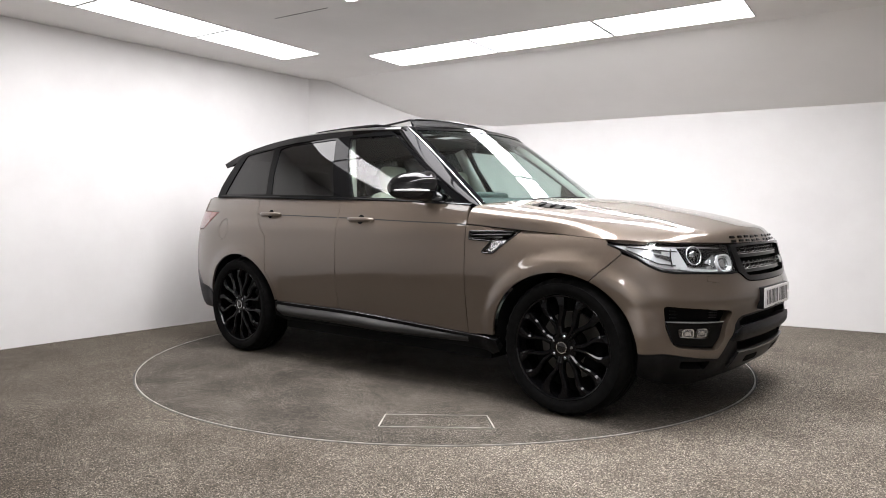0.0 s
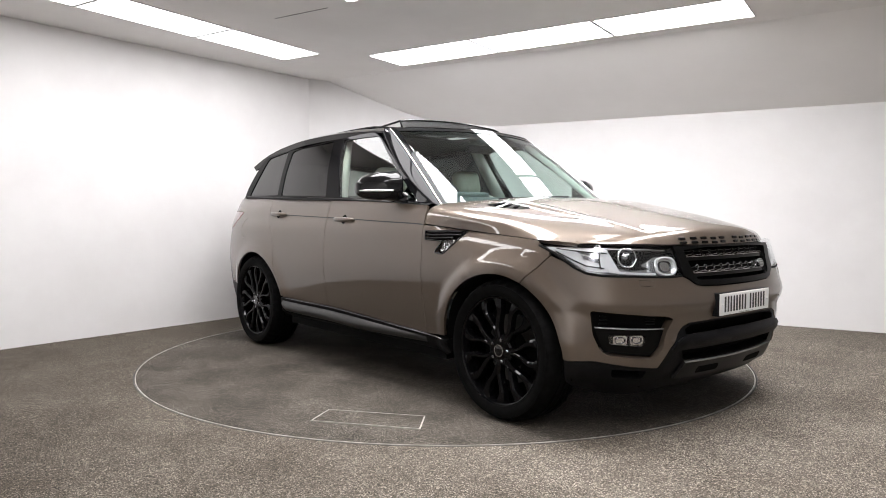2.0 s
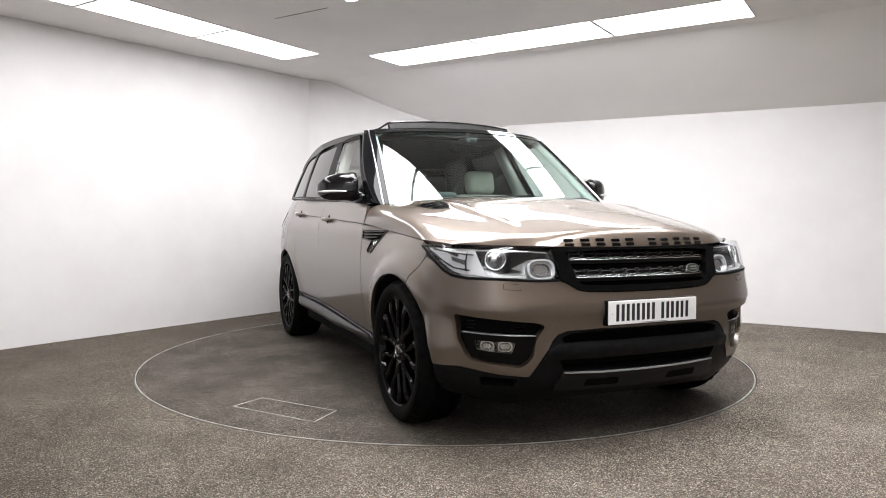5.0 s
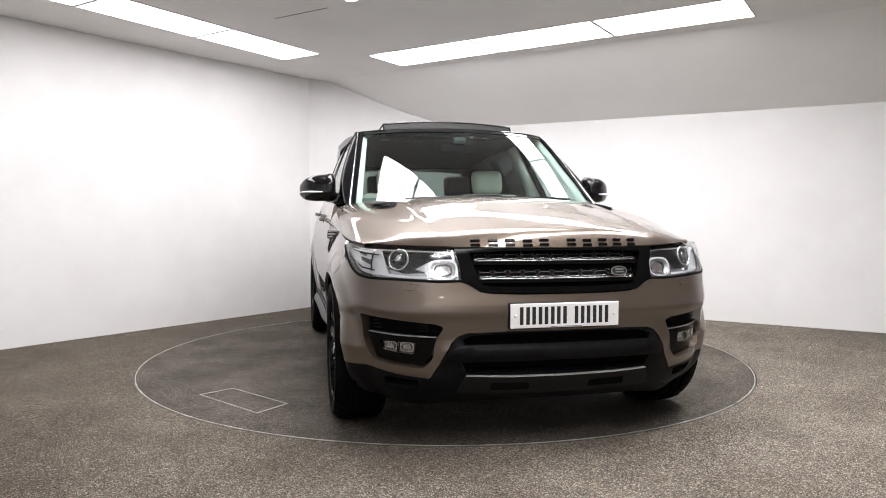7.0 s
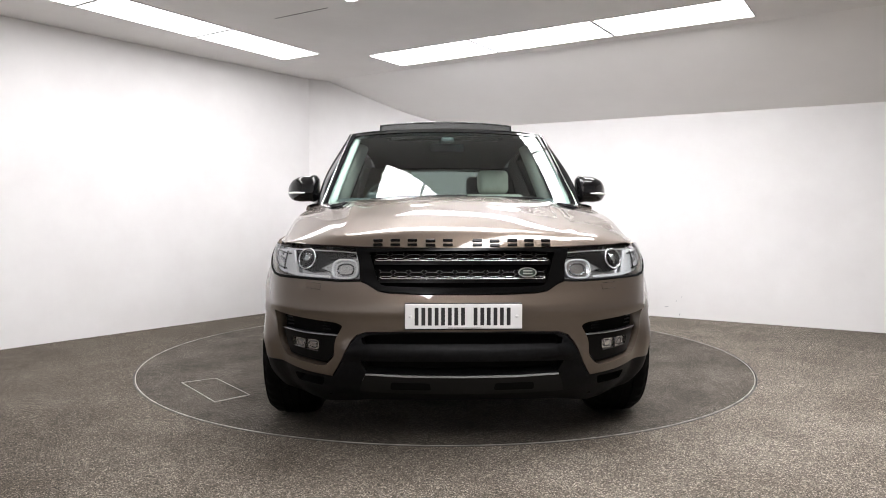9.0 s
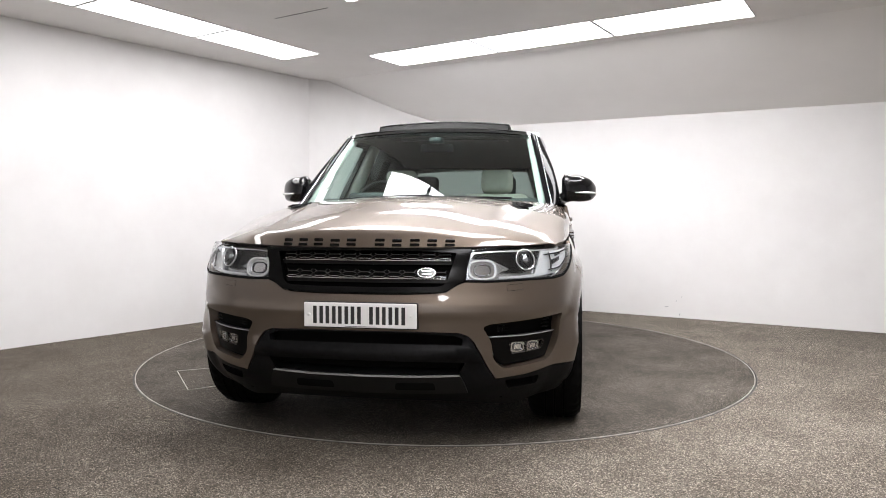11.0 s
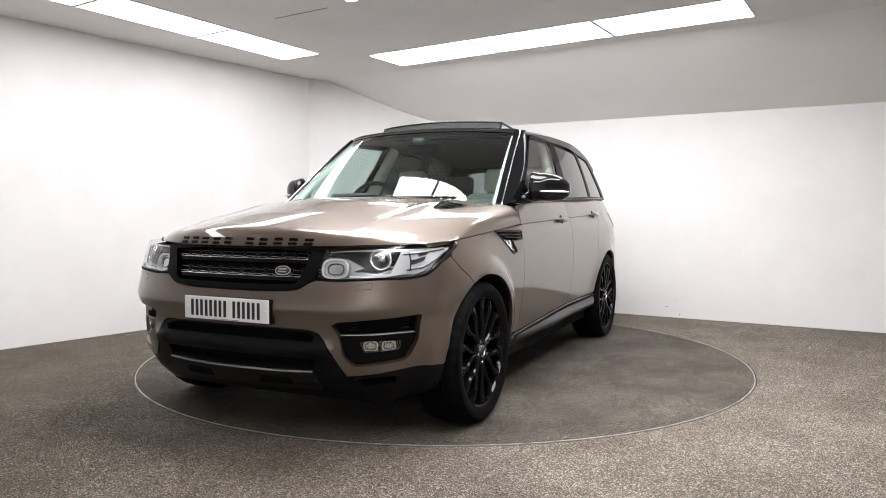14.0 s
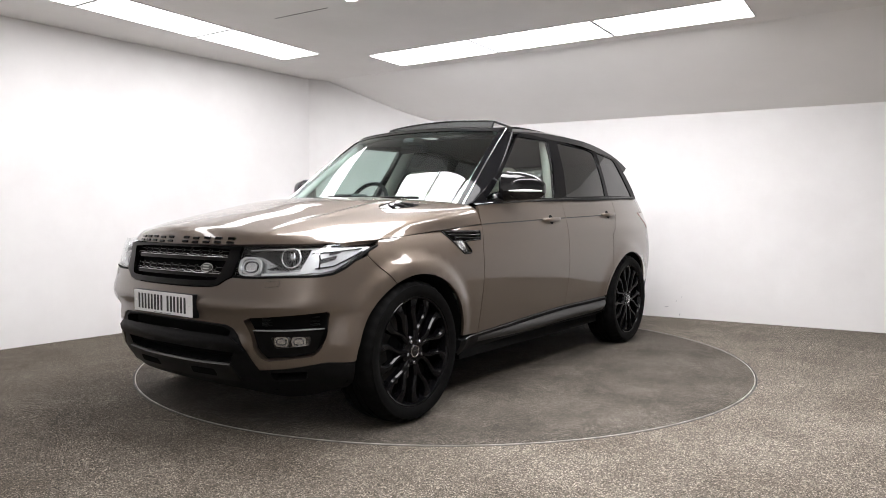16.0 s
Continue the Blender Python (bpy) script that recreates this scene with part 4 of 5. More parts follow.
def spoke_mesh(sd):
    """One curved blade of a paired spoke; sd tells the side of the pair."""
    st = [(0.050, 0.14, 0.012, 0.945), (0.085, 0.090, 0.0135, 0.950), (0.12, 0.100, 0.0125, 0.951), (0.155, 0.165, 0.0125, 0.952), (0.195, 0.235, 0.0140, 0.954), (0.24, 0.232, 0.0205, 0.955), (RIM_R - 0.008, 0.175, 0.034, 0.953)]
    sp = Spline([q[0] for q in st], [q[1:] for q in st])
    rs = np.linspace(0.050, RIM_R - 0.008, 15)
    V, Fc = [], []
    for r in rs:
        an, hw, y = sp(r)[0]
        an = sd * an
        rad, tan = np.array((math.cos(an), 0, math.sin(an))), np.array((-math.sin(an), 0, math.cos(an)))
        for w, dy in ((-1, -0.045), (-1, -0.009), (-0.45, 0.0), (0.45, 0.0), (1, -0.009), (1, -0.045)):
            V.append(r * rad + tan * w * hw + np.array((0, y + dy, 0)))
    for i in range(len(rs) - 1):
        for k in range(5):
            Fc.append((6 * i + k, 6 * i + k + 1, 6 * i + 7 + k, 6 * i + 6 + k))
    me = mesh_of("spoke", V, Fc, M_RIM)
    me.set_sharp_from_angle(angle=radians(28))
    return me


WM = {"tyre": tyre_mesh(), "rim": rim_mesh(), 1: spoke_mesh(1), -1: spoke_mesh(-1)}


def simple(name, fill, material, smooth=35):
    bm = bmesh.new()
    fill(bm)
    me = bpy.data.meshes.new(name)
    bm.normal_update()
    bm.to_mesh(me)
    bm.free()
    me.polygons.foreach_set("use_smooth", [True] * len(me.polygons))
    me.set_sharp_from_angle(angle=radians(smooth))
    me.materials.append(material)
    return me


WM["hub"] = simple("hub", lambda bm: lathe(bm, [(0.90, 0.085), (0.935, 0.083), (0.944, 0.072), (0.946, 0.040), (0.946, 0.0001)], 40), M_RIM)
WM["cap"] = simple("centre_cap", lambda bm: lathe(bm, [(0.944, 0.030), (0.951, 0.029), (0.953, 0.024), (0.953, 0.0001)], 32), M_BLACK)
WM["capring"] = simple("cap_ring", lambda bm: lathe(bm, [(0.945, 0.033), (0.9545, 0.032), (0.9545, 0.028), (0.950, 0.027)], 32), M_SILVER)
WM["nut"] = simple("wheel_nut", lambda bm: lathe(bm, [(0.94, 0.0095), (0.953, 0.0095), (0.9555, 0.007), (0.9555, 0.0001)], 6), M_DARKCHROME)
WM["disc"] = simple("brake_disc", lambda bm: lathe(bm, [(0.84, 0.10), (0.84, 0.185), (0.82, 0.185), (0.82, 0.10)], 64), M_DISC)
WM["calliper"] = simple("brake_calliper", lambda bm: box(bm, 0.11, 0.205, 0.80, 0.885, -0.10, 0.10, 0.015), M_DARK)
WM["well"] = simple("inner_shield", lambda bm: lathe(bm, [(0.80, 0.0001), (0.80, RIM_R - 0.024)], 48), M_DARK)


def make_wheel(hx, sd, turn):
    wheel = part("wheel", WM["rim"], M_RIM, car, "gloss black twin-spoke alloy wheel")
    wheel.matrix_basis = Matrix.Translation((hx, sd * (0.026 if hx > 0 else 0.012), TYRE_R - 0.001)) @ (Matrix.Identity(4) if sd > 0 else Matrix.Rotation(math.pi, 4, "Z"))

    def sub(name, key, an=0.0, shift=(0, 0, 0), label=""):
        ob = part(name, WM[key], None, wheel, label)
        ob.matrix_basis = Matrix.Rotation(an, 4, "Y") @ Matrix.Translation(shift)
    sub("tyre", "tyre", label="black rubber tyre")
    for k in range(7):
        for e in (1, -1):
            sub("spoke", e, turn + 2 * math.pi * k / 7)
    sub("hub", "hub")
    sub("centre_cap", "cap")
    sub("cap_ring", "capring", label="silver ring")
    for k in range(5):
        sub("wheel_nut", "nut", turn + 0.2 + 2 * math.pi * k / 5, (0.060, 0, 0), "dark chrome wheel nut")
    sub("brake_disc", "disc", label="bare steel brake disc")
    sub("brake_calliper", "calliper", math.pi * 0.9)
    sub("inner_shield", "well")


for i, (hx, sd) in enumerate(((HUBS[0], 1), (HUBS[0], -1), (HUBS[1], 1), (HUBS[1], -1))):
    make_wheel(hx, sd, (0.014, 0.5, 0.33, 0.05)[i])


# ---------- small helpers on the skin ----------
def on_skin(pts, off=0.0, sd=1):
    Q = np.array(pts, float)
    P = skin(Q)
    e = 1e-3
    Nn = np.cross(skin(Q + (e, 0)) - skin(Q - (e, 0)), skin(Q + (0, e)) - skin(Q - (0, e)))
    Nn /= np.linalg.norm(Nn, axis=1)[:, None]
    Nn[(Nn[:, 0] * (P[:, 0] - 0.0) + Nn[:, 1] * P[:, 1]) < 0] *= -1
    P = P + Nn * off
    P[:, 1] *= sd
    return P


def line_on(name, pts, radius, material, off=0.0, parent=None, label="", closed=False, seg=6):
    for sd in (1, -1):
        V, Fc = tube(on_skin(dense(pts, 0.02, closed), off, sd), radius, seg, closed)
        part(name, mesh_of(name, V, Fc, material), material, parent or car, label)


def oval(cy, cz, ry, rz, n=28, sq=2.0):
    s0 = s_y(cy)
    out = []
    for k in range(n):
        a = 2 * math.pi * k / n
        c, s = math.cos(a), math.sin(a)
        out.append((s0 + ry * abs(c) ** (2 / sq) * (1 if c >= 0 else -1), cz + rz * abs(s) ** (2 / sq) * (1 if s >= 0 else -1)))
    return out


# ---------- headlamps ----------
HL_TOP = X((1.715, 0.952), (1.80, 0.951), (1.90, 0.950)) + F((0.80, 0.948), (0.70, 0.946), (0.60, 0.942), (0.505, 0.934))
HEADLAMP = [(s, z) for s, z in HL_LOW[1:]] + HL_TOP + F((0.482, 0.86), (0.476, 0.805))
for sd in (1, -1):
    lamp = part("headlamp", sheet("headlamp", HEADLAMP, skin, M_LAMP, off=-0.050, rim=False, side=sd, step=0.03), M_LAMP, car, "clear-lens headlamp with bright chrome reflectors")

    def hp(name, poly, material, off, label="", thick=0.012, rim=True, step=0.02):
        part(name, sheet(name, poly, skin, material, off=off, thick=thick, rim=rim, side=sd, step=step), material, lamp, label)
    outer = F((0.800, 0.824),) + X((2.02, 0.822), (1.965, 0.833), (1.90, 0.865), (1.83, 0.905), (1.735, 0.940), (1.80, 0.939), (1.90, 0.934)) + F((0.85, 0.932),)
    hp("side_reflector", outer, M_FROST, -0.028, "bright silver side reflector")
    hp("lamp_mask", F((0.822, 0.866), (0.852, 0.938), (0.60, 0.934), (0.515, 0.926), (0.508, 0.902), (0.60, 0.896), (0.690, 0.856)), M_BLACK, -0.042, "gloss black lamp mask")
    hp("inner_mask", F((0.640, 0.840), (0.735, 0.866), (0.815, 0.852), (0.740, 0.834)), M_BLACK, -0.036, "gloss black inner mask")
    for slot in (X((2.030, 0.862), (1.955, 0.884), (1.945, 0.902), (2.028, 0.886)), X((1.985, 0.902), (1.925, 0.914), (1.920, 0.926), (1.982, 0.921))):
        hp("reflector_slot", slot, M_DARKCHROME, -0.022, "dark chrome slot", 0.004)
    for pts in (X((2.05, 0.840), (1.97, 0.850), (1.90, 0.879), (1.80, 0.921)), X((2.06, 0.912), (1.98, 0.918), (1.90, 0.925), (1.80, 0.934)), X((2.035, 0.835), (2.028, 0.880), (2.030, 0.925))):
        V, Fc = tube(on_skin(dense(pts, 0.02, False), -0.021, sd), 0.0038, 6)
        part("reflector_groove", mesh_of("reflector_groove", V, Fc, M_BLACK), M_BLACK, lamp, "thin black groove")
    hp("projector_ring", oval(0.764, 0.893, 0.046, 0.042), M_DARKCHROME, -0.036, "dark chrome projector ring", 0.03)
    hp("projector_bezel", oval(0.764, 0.893, 0.039, 0.036), M_BLACK, -0.034, "", 0.02)
    bm = bmesh.new()
    c = on_skin([(s_y(0.764), 0.893)], -0.046, sd)[0]
    bmesh.ops.create_uvsphere(bm, u_segments=20, v_segments=12, radius=0.031, matrix=Matrix.Translation(c))
    part("projector_lens", bm, M_LENS, lamp, "round glass projector lens", smooth=60)
    bm = bmesh.new()
    bmesh.ops.create_uvsphere(bm, u_segments=16, v_segments=10, radius=0.024, matrix=Matrix.Translation(c) @ Matrix.Diagonal((0.6, 1, 1, 1)))
    part("projector_core", bm, M_SILVER, lamp, smooth=60)
    ringp = oval(0.552, 0.846, 0.068, 0.045, 32, 2.8)
    part("running_light_ring", sheet("running_light_ring", ringp, skin, M_FROST, holes=[oval(0.552, 0.846, 0.0595, 0.0375, 32, 2.8)], off=-0.012, thick=0.014, side=sd, step=0.012), M_FROST, lamp, "white daytime running light ring")
    hp("main_reflector", oval(0.552, 0.846, 0.058, 0.036, 28, 2.8), M_CHROME, -0.026, "bright chrome reflector")
    V, Fc = tube(on_skin(dense(oval(0.552, 0.846, 0.040, 0.024, 24, 2.6), 0.012), -0.022, sd), 0.003, 6, True)
    part("reflector_step", mesh_of("reflector_step", V, Fc, M_DARKCHROME), M_DARKCHROME, lamp)
    V, Fc = tube(on_skin(dense(oval(0.764, 0.893, 0.053, 0.047, 28), 0.012), -0.026, sd), 0.0035, 6, True)
    part("projector_halo", mesh_of("projector_halo", V, Fc, M_CHROME), M_CHROME, lamp, "thin chrome halo")
    hp("running_light_strip", F((0.625, 0.806), (0.720, 0.808), (0.790, 0.812), (0.845, 0.820), (0.845, 0.832), (0.790, 0.824), (0.720, 0.819), (0.625, 0.816)), M_FROST, -0.016, "white daytime running light strip")
    hp("lens", HEADLAMP, M_LENS, -0.002, "clear polycarbonate lens", rim=False, step=0.03)
    V, Fc = tube(on_skin(dense(HL_LOW, 0.02, False), -0.006, sd), 0.0080, 8)
    part("lamp_seal", mesh_of("lamp_seal", V, Fc, M_DARK), M_DARK, lamp)

# ---------- grille ----------
G_OUT = mirror_poly([(0.0, 0.938)] + F((0.25, 0.938), (0.503, 0.934), (0.478, 0.865), (0.470, 0.795), (0.438, 0.780), (0.388, 0.750), (0.335, 0.742), (0.20, 0.737)) + [(0.0, 0.736)])
G_IN = mirror_poly([(0.0, 0.926)] + F((0.25, 0.926), (0.432, 0.918), (0.412, 0.86), (0.388, 0.795), (0.372, 0.776), (0.345, 0.769), (0.20, 0.765)) + [(0.0, 0.764)])
grille = part("grille", sheet("grille", G_OUT, skin, M_GRILLE, holes=[G_IN], off=0.006, thick=0.05, step=0.03), M_GRILLE, car, "gloss black radiator grille")
part("grille_backing", sheet("grille_backing", G_IN, skin, M_DARK, off=-0.045, rim=False, step=0.05), M_DARK, grille)
for z0, z1, hw in ((0.866, 0.884, 0.414), (0.786, 0.804, 0.388)):
    poly = mirror_poly([(0.0, z1)] + F((hw, z1), (hw - 0.004, z0)) + [(0.0, z0)])
    part("grille_slat", sheet("grille_slat", poly, skin, M_GRILLE, off=-0.010, thick=0.03, step=0.03), M_GRILLE, grille, "gloss black horizontal slat")
    # silver line stands in for the highlight on the slat's top edge
    edge = [(-s_y(hw) + 2 * s_y(hw) * k / 40, z1 + 0.001) for k in range(41)]
    V, Fc = tube(on_skin(edge, -0.010), 0.0022, 6)
    part("slat_glint", mesh_of("slat_glint", V, Fc, M_SILVER), M_SILVER, grille)
for z0, z1, hw in ((0.886, 0.924, 0.415), (0.806, 0.846, 0.392)):
    V, Fc = [], []
    n = 11
    w = 2 * s_y(hw) / n
    zm = (z0 + z1) / 2
    q = (z1 - z0) * 0.24
    for k in range(n):
        a = -s_y(hw) + w * k
        for pts in ([(a, zm), (a + w * 0.22, zm + q), (a + w * 0.78, zm + q), (a + w, zm)], [(a, zm), (a + w * 0.22, zm - q), (a + w * 0.78, zm - q), (a + w, zm)],
                    [(a + w * 0.22, zm + q), (a + w * 0.05, z1)], [(a + w * 0.78, zm + q), (a + w * 0.95, z1)], [(a + w * 0.22, zm - q), (a + w * 0.05, z0)], [(a + w * 0.78, zm - q), (a + w * 0.95, z0)]):
            v, f = tube(on_skin(dense(pts, 0.03, False), -0.018), 0.0032, 5)
            Fc += [tuple(i + len(V) for i in t) for t in f]
            V += list(v)
    ob = part("grille_mesh", mesh_of("grille_mesh", V, Fc, M_MESH), M_MESH, grille, "black honeycomb mesh")
# silver scallops stand in for highlights along the foot of the mesh
for z0, hw in ((0.8885, 0.410), (0.8085, 0.386)):
    sw = s_y(hw)
    wave = [(-sw + 2 * sw * k / 132, z0 + 0.007 * abs(math.sin(math.pi * k / 12))) for k in range(133)]
    V, Fc = tube(on_skin(wave, -0.011), 0.0015, 5)
    part("scalloped_glint", mesh_of("scalloped_glint", V, Fc, M_SILVER), M_SILVER, grille, "thin silver scallops standing in for mesh highlights")
# oval badge
badge = part("badge", sheet("badge", oval(0.295, 0.828, 0.043, 0.022, 32), skin, M_SILVER, off=0.012, thick=0.03, step=0.02), M_SILVER, grille, "oval badge with silver rim")
part("badge_field", sheet("badge_field", oval(0.295, 0.828, 0.037, 0.0175, 32), skin, mat("dark_green_enamel", (0.012, 0.03, 0.02), 0.25, coat=1.0), off=0.0145, thick=0.003, step=0.02), None, badge, "dark green enamel field")
for dz in (0.006, -0.006):
    part("badge_bar", sheet("badge_bar", [(s_y(0.295 - 0.022), 0.825 + dz), (s_y(0.295 + 0.022), 0.825 + dz), (s_y(0.295 + 0.022), 0.831 + dz), (s_y(0.295 - 0.022), 0.831 + dz)], skin, M_SILVER, off=0.016, thick=0.002, step=0.02), None, badge, "plain silver bar")

# dark blocks in a row on the bonnet's lip
_us = np.linspace(0.86, 1.0, 60)


def on_bonnet(y, z):
    best = None
    for v in np.linspace(y * 0.8, y * 1.25, 30) if abs(y) > 1e-4 else [0.0]:
        P = hood_fn(np.stack([_us, np.full(60, v)], 1))
        k = int(np.argmin(np.abs(P[:, 2] - z)))
        d = abs(P[k, 1] - y) + abs(P[k, 2] - z)
        if best is None or d < best[0]:
            best = (d, P[k], _us[k], v)
    return best[1], best[2], best[3]


def bonnet_bar(y):
    p, u, v = on_bonnet(y, 0.962)
    a = hood_fn(np.array([[u - 0.01, v]]))[0] - hood_fn(np.array([[min(u + 0.01, 1), v]]))[0]
    b = hood_fn(np.array([[u, v + 0.02]]))[0] - hood_fn(np.array([[u, v - 0.02]]))[0]
    up, ac = Vector(a).normalized(), Vector(b).normalized()
    nn = ac.cross(up).normalized()
    if nn.x < 0:
        nn = -nn
    M = Matrix((ac, up, nn)).transposed().to_4x4()
    M.translation = Vector(p) + nn * 0.003
    bm = bmesh.new()
    box(bm, -0.022, 0.022, 0.005, 0.018, -0.005, 0.004, 0.002, 1)
    box(bm, -0.022, 0.022, -0.017, -0.005, -0.005, 0.004, 0.002, 1)
    bmesh.ops.transform(bm, matrix=M, verts=bm.verts)
    part("nameplate_bar", bm, M_GRILLE, car, "plain gloss black bar", smooth=30)


for k in range(5):
    bonnet_bar(-0.387 + 0.080 * k)
    bonnet_bar(0.068 + 0.080 * k)

# ---------- number plate ----------
plate = part("number_plate", simple("number_plate", lambda bm: box(bm, 2.2990, 2.3050, -0.26, 0.26, 0.5855, 0.6965, 0.0025, 1), M_WHITE), M_WHITE, car, "white plate with plain dark bars")
bm = bmesh.new()
box(bm, 2.2520, 2.2985, -0.262, 0.262, 0.580, 0.699, 0.006)
part("plate_holder", bm, M_SATIN, plate, smooth=30)
for y0 in [-0.217 + 0.0585 * k for k in range(4)] + [0.044 + 0.0585 * k for k in range(3)]:
    bm = bmesh.new()
    box(bm, 2.3045, 2.3058, y0, y0 + 0.017, 0.6015, 0.6805, 0.0005, 1)
    box(bm, 2.3045, 2.3058, y0 + 0.030, y0 + 0.047, 0.6015, 0.6805, 0.0005, 1)
    part("plain_bar", bm, M_INK, plate, "plain black bar")
bm = bmesh.new()
box(bm, 2.3045, 2.3056, -0.07, 0.08, 0.5895, 0.5915)
part("plain_bar", bm, M_INK, plate, "thin plain black bar")
for y in (-0.236, 0.236):
    bm = bmesh.new()
    bmesh.ops.create_uvsphere(bm, u_segments=12, v_segments=8, radius=0.008, matrix=Matrix.Translation((2.3040, y, 0.641)))
    part("screw_cap", bm, M_WHITE, plate, "white screw cap", smooth=60)

# ---------- fog lamps ----------
for sd in (1, -1):
    pocket = part("fog_pocket", sheet("fog_pocket", FOG, skin, M_DARK, off=-0.048, rim=False, side=sd), M_DARK, car, "black fog lamp pocket")
    lowp = F((0.888, 0.548), (0.860, 0.428), (0.648, 0.402), (0.604, 0.45), (0.580, 0.535))
    LENS = rounded(F((0.846, 0.512), (0.840, 0.466), (0.69, 0.452), (0.672, 0.508)), 0.014)
    part("bezel", sheet("bezel", lowp, skin, M_BEZEL, holes=[LENS], off=-0.026, thick=0.03, side=sd), M_BEZEL, pocket, "satin black bezel")
    V, Fc = tube(on_skin(dense(F((0.886, 0.549), (0.75, 0.541), (0.582, 0.537)), 0.02, False), -0.022, sd), 0.0030, 6)
    part("bezel_edge", mesh_of("bezel_edge", V, Fc, M_SKID), M_SKID, pocket)
    part("fog_lamp", sheet("fog_lamp", LENS, skin, M_BLACK, off=-0.040, rim=False, side=sd, step=0.02), M_BLACK, pocket, "black fog lamp housing")
    for yy in (0.721, 0.798):
        part("reflector_bowl", sheet("reflector_bowl", oval(yy, 0.484, 0.038, 0.0235, 20, 4.0), skin, M_CHROME, off=-0.032, thick=0.01, side=sd, step=0.02), M_CHROME, pocket)
        V, Fc = tube(on_skin(dense(oval(yy, 0.484, 0.026, 0.015, 20, 3.0), 0.01), -0.027, sd), 0.0022, 6, True)
        part("bowl_step", mesh_of("bowl_step", V, Fc, M_DARKCHROME), M_DARKCHROME, pocket)
    V, Fc = tube(on_skin(F((0.758, 0.509), (0.760, 0.460)), -0.026, sd), 0.004, 6)
    part("lamp_divider", mesh_of("lamp_divider", V, Fc, M_BLACK), M_BLACK, pocket)
    part("fog_lens", sheet("fog_lens", LENS, skin, M_LENS, off=-0.024, rim=False, side=sd, step=0.02), M_LENS, pocket, "clear lens")
    for j in range(4):
        V, Fc = tube(on_skin(F((0.875, 0.566 + 0.017 * j), (0.625, 0.560 + 0.012 * j)), -0.040, sd), 0.004, 5)
        part("pocket_rib", mesh_of("pocket_rib", V, Fc, M_SATIN), M_SATIN, pocket)

# ---------- side vents, handles, lines ----------
for sd in (1, -1):
    vent = part("side_vent", sheet("side_vent", VENT, skin, M_DARK, off=-0.028, rim=False, side=sd, step=0.02), M_DARK, car, "black side vent with silver mesh")
    for (a, b, r) in (((0.835, 0.990), (1.12, 0.996), 0.006), ((0.835, 0.972), (1.11, 0.979), 0.006), ((0.835, 0.955), (1.06, 0.962), 0.005)):
        V, Fc = tube(on_skin(dense(X(a, b), 0.03, False), -0.002, sd), r, 8)
        part("vent_blade", mesh_of("vent_blade", V, Fc, M_BLACK), M_BLACK, vent, "gloss black blade")
        V, Fc = tube(on_skin(dense([(s, z + r * 0.8) for s, z in X(a, b)], 0.03, False), 0.002, sd), 0.0014, 5)
        part("blade_edge", mesh_of("blade_edge", V, Fc, M_GREY), M_GREY, vent)
    V, Fc = [], []
    for j in range(4):
        for k in range(5):
            x0, z0 = 0.960 + 0.0185 * k + 0.012 * j, 0.884 + 0.0175 * j
            if x0 > 1.06 + 0.012 * (j - 3) + 0.01:
                continue
            hexa = [(s_x(x0 + 0.0095 * math.cos(a)), z0 + (0.009 if k % 2 else 0) + 0.0095 * math.sin(a)) for a in np.linspace(0, 2 * math.pi, 6, endpoint=False)]
            v, f = tube(on_skin(hexa, -0.008, sd), 0.0017, 5, True)
            Fc += [tuple(i + len(V) for i in t) for t in f]
            V += list(v)
    part("vent_mesh", mesh_of("vent_mesh", V, Fc, M_SILVER), M_SILVER, vent, "silver honeycomb mesh")
    V, Fc = tube(on_skin(dense(VENT, 0.02), 0.0, sd), 0.005, 6, True)
    part("vent_frame", mesh_of("vent_frame", V, Fc, M_BLACK), M_BLACK, vent, "gloss black surround")

    for hx, hz, door in ((-0.110, 1.061, doors_front), (-1.105, 1.098, doors_rear)):
        d = door[0 if sd > 0 else 1]
        # flat dark disc paints the shade of the handle recess
        cup = [(s_x(hx) + 0.031 * math.cos(a), hz + 0.032 * math.sin(a)) for a in np.linspace(0, 2 * math.pi, 24, endpoint=False)]
        part("handle_cup_shade", sheet("handle_cup_shade", cup, skin, M_DARK, off=0.0015, thick=0.004, side=sd, step=0.02), M_DARK, d, "flat dark disc standing in for the shaded handle recess")
        pts = on_skin(X(*[(hx + 0.128 - 0.256 * k / 10, hz - 0.010 * 0 + 0.004 * (k / 10 - 0.5)) for k in range(11)]), 0.0, sd)
        lift = np.array([0.004, 0.020, 0.029, 0.033, 0.034, 0.034, 0.034, 0.033, 0.029, 0.020, 0.004])
        pts[:, 1] += sd * lift
        V, Fc = tube(pts, [0.007, 0.0135, 0.0155, 0.016, 0.016, 0.016, 0.016, 0.016, 0.0155, 0.0135, 0.007], 10, squash=0.6)
        part("door_handle", mesh_of("door_handle", V, Fc, M_PAINT), M_PAINT, d, "body-coloured door handle")
    # flat dark strips paint the shade of the door crease
    for nm, x0, x1, dd in (("crease_shade", 0.79, -0.335, doors_front), ("crease_shade", -0.355, -1.27, doors_rear)):
        up = xs(GROOVE, x0, x1, 16, 0.0035)
        dn = xs(GROOVE, x1, x0, 16, -0.0035)
        part(nm, sheet(nm, up + dn, skin, M_GAP_SHADE, off=0.0012, thick=0.002, side=sd, step=0.05), M_GAP_SHADE, dd[0 if sd > 0 else 1], "dark strip standing in for shade in the door crease")
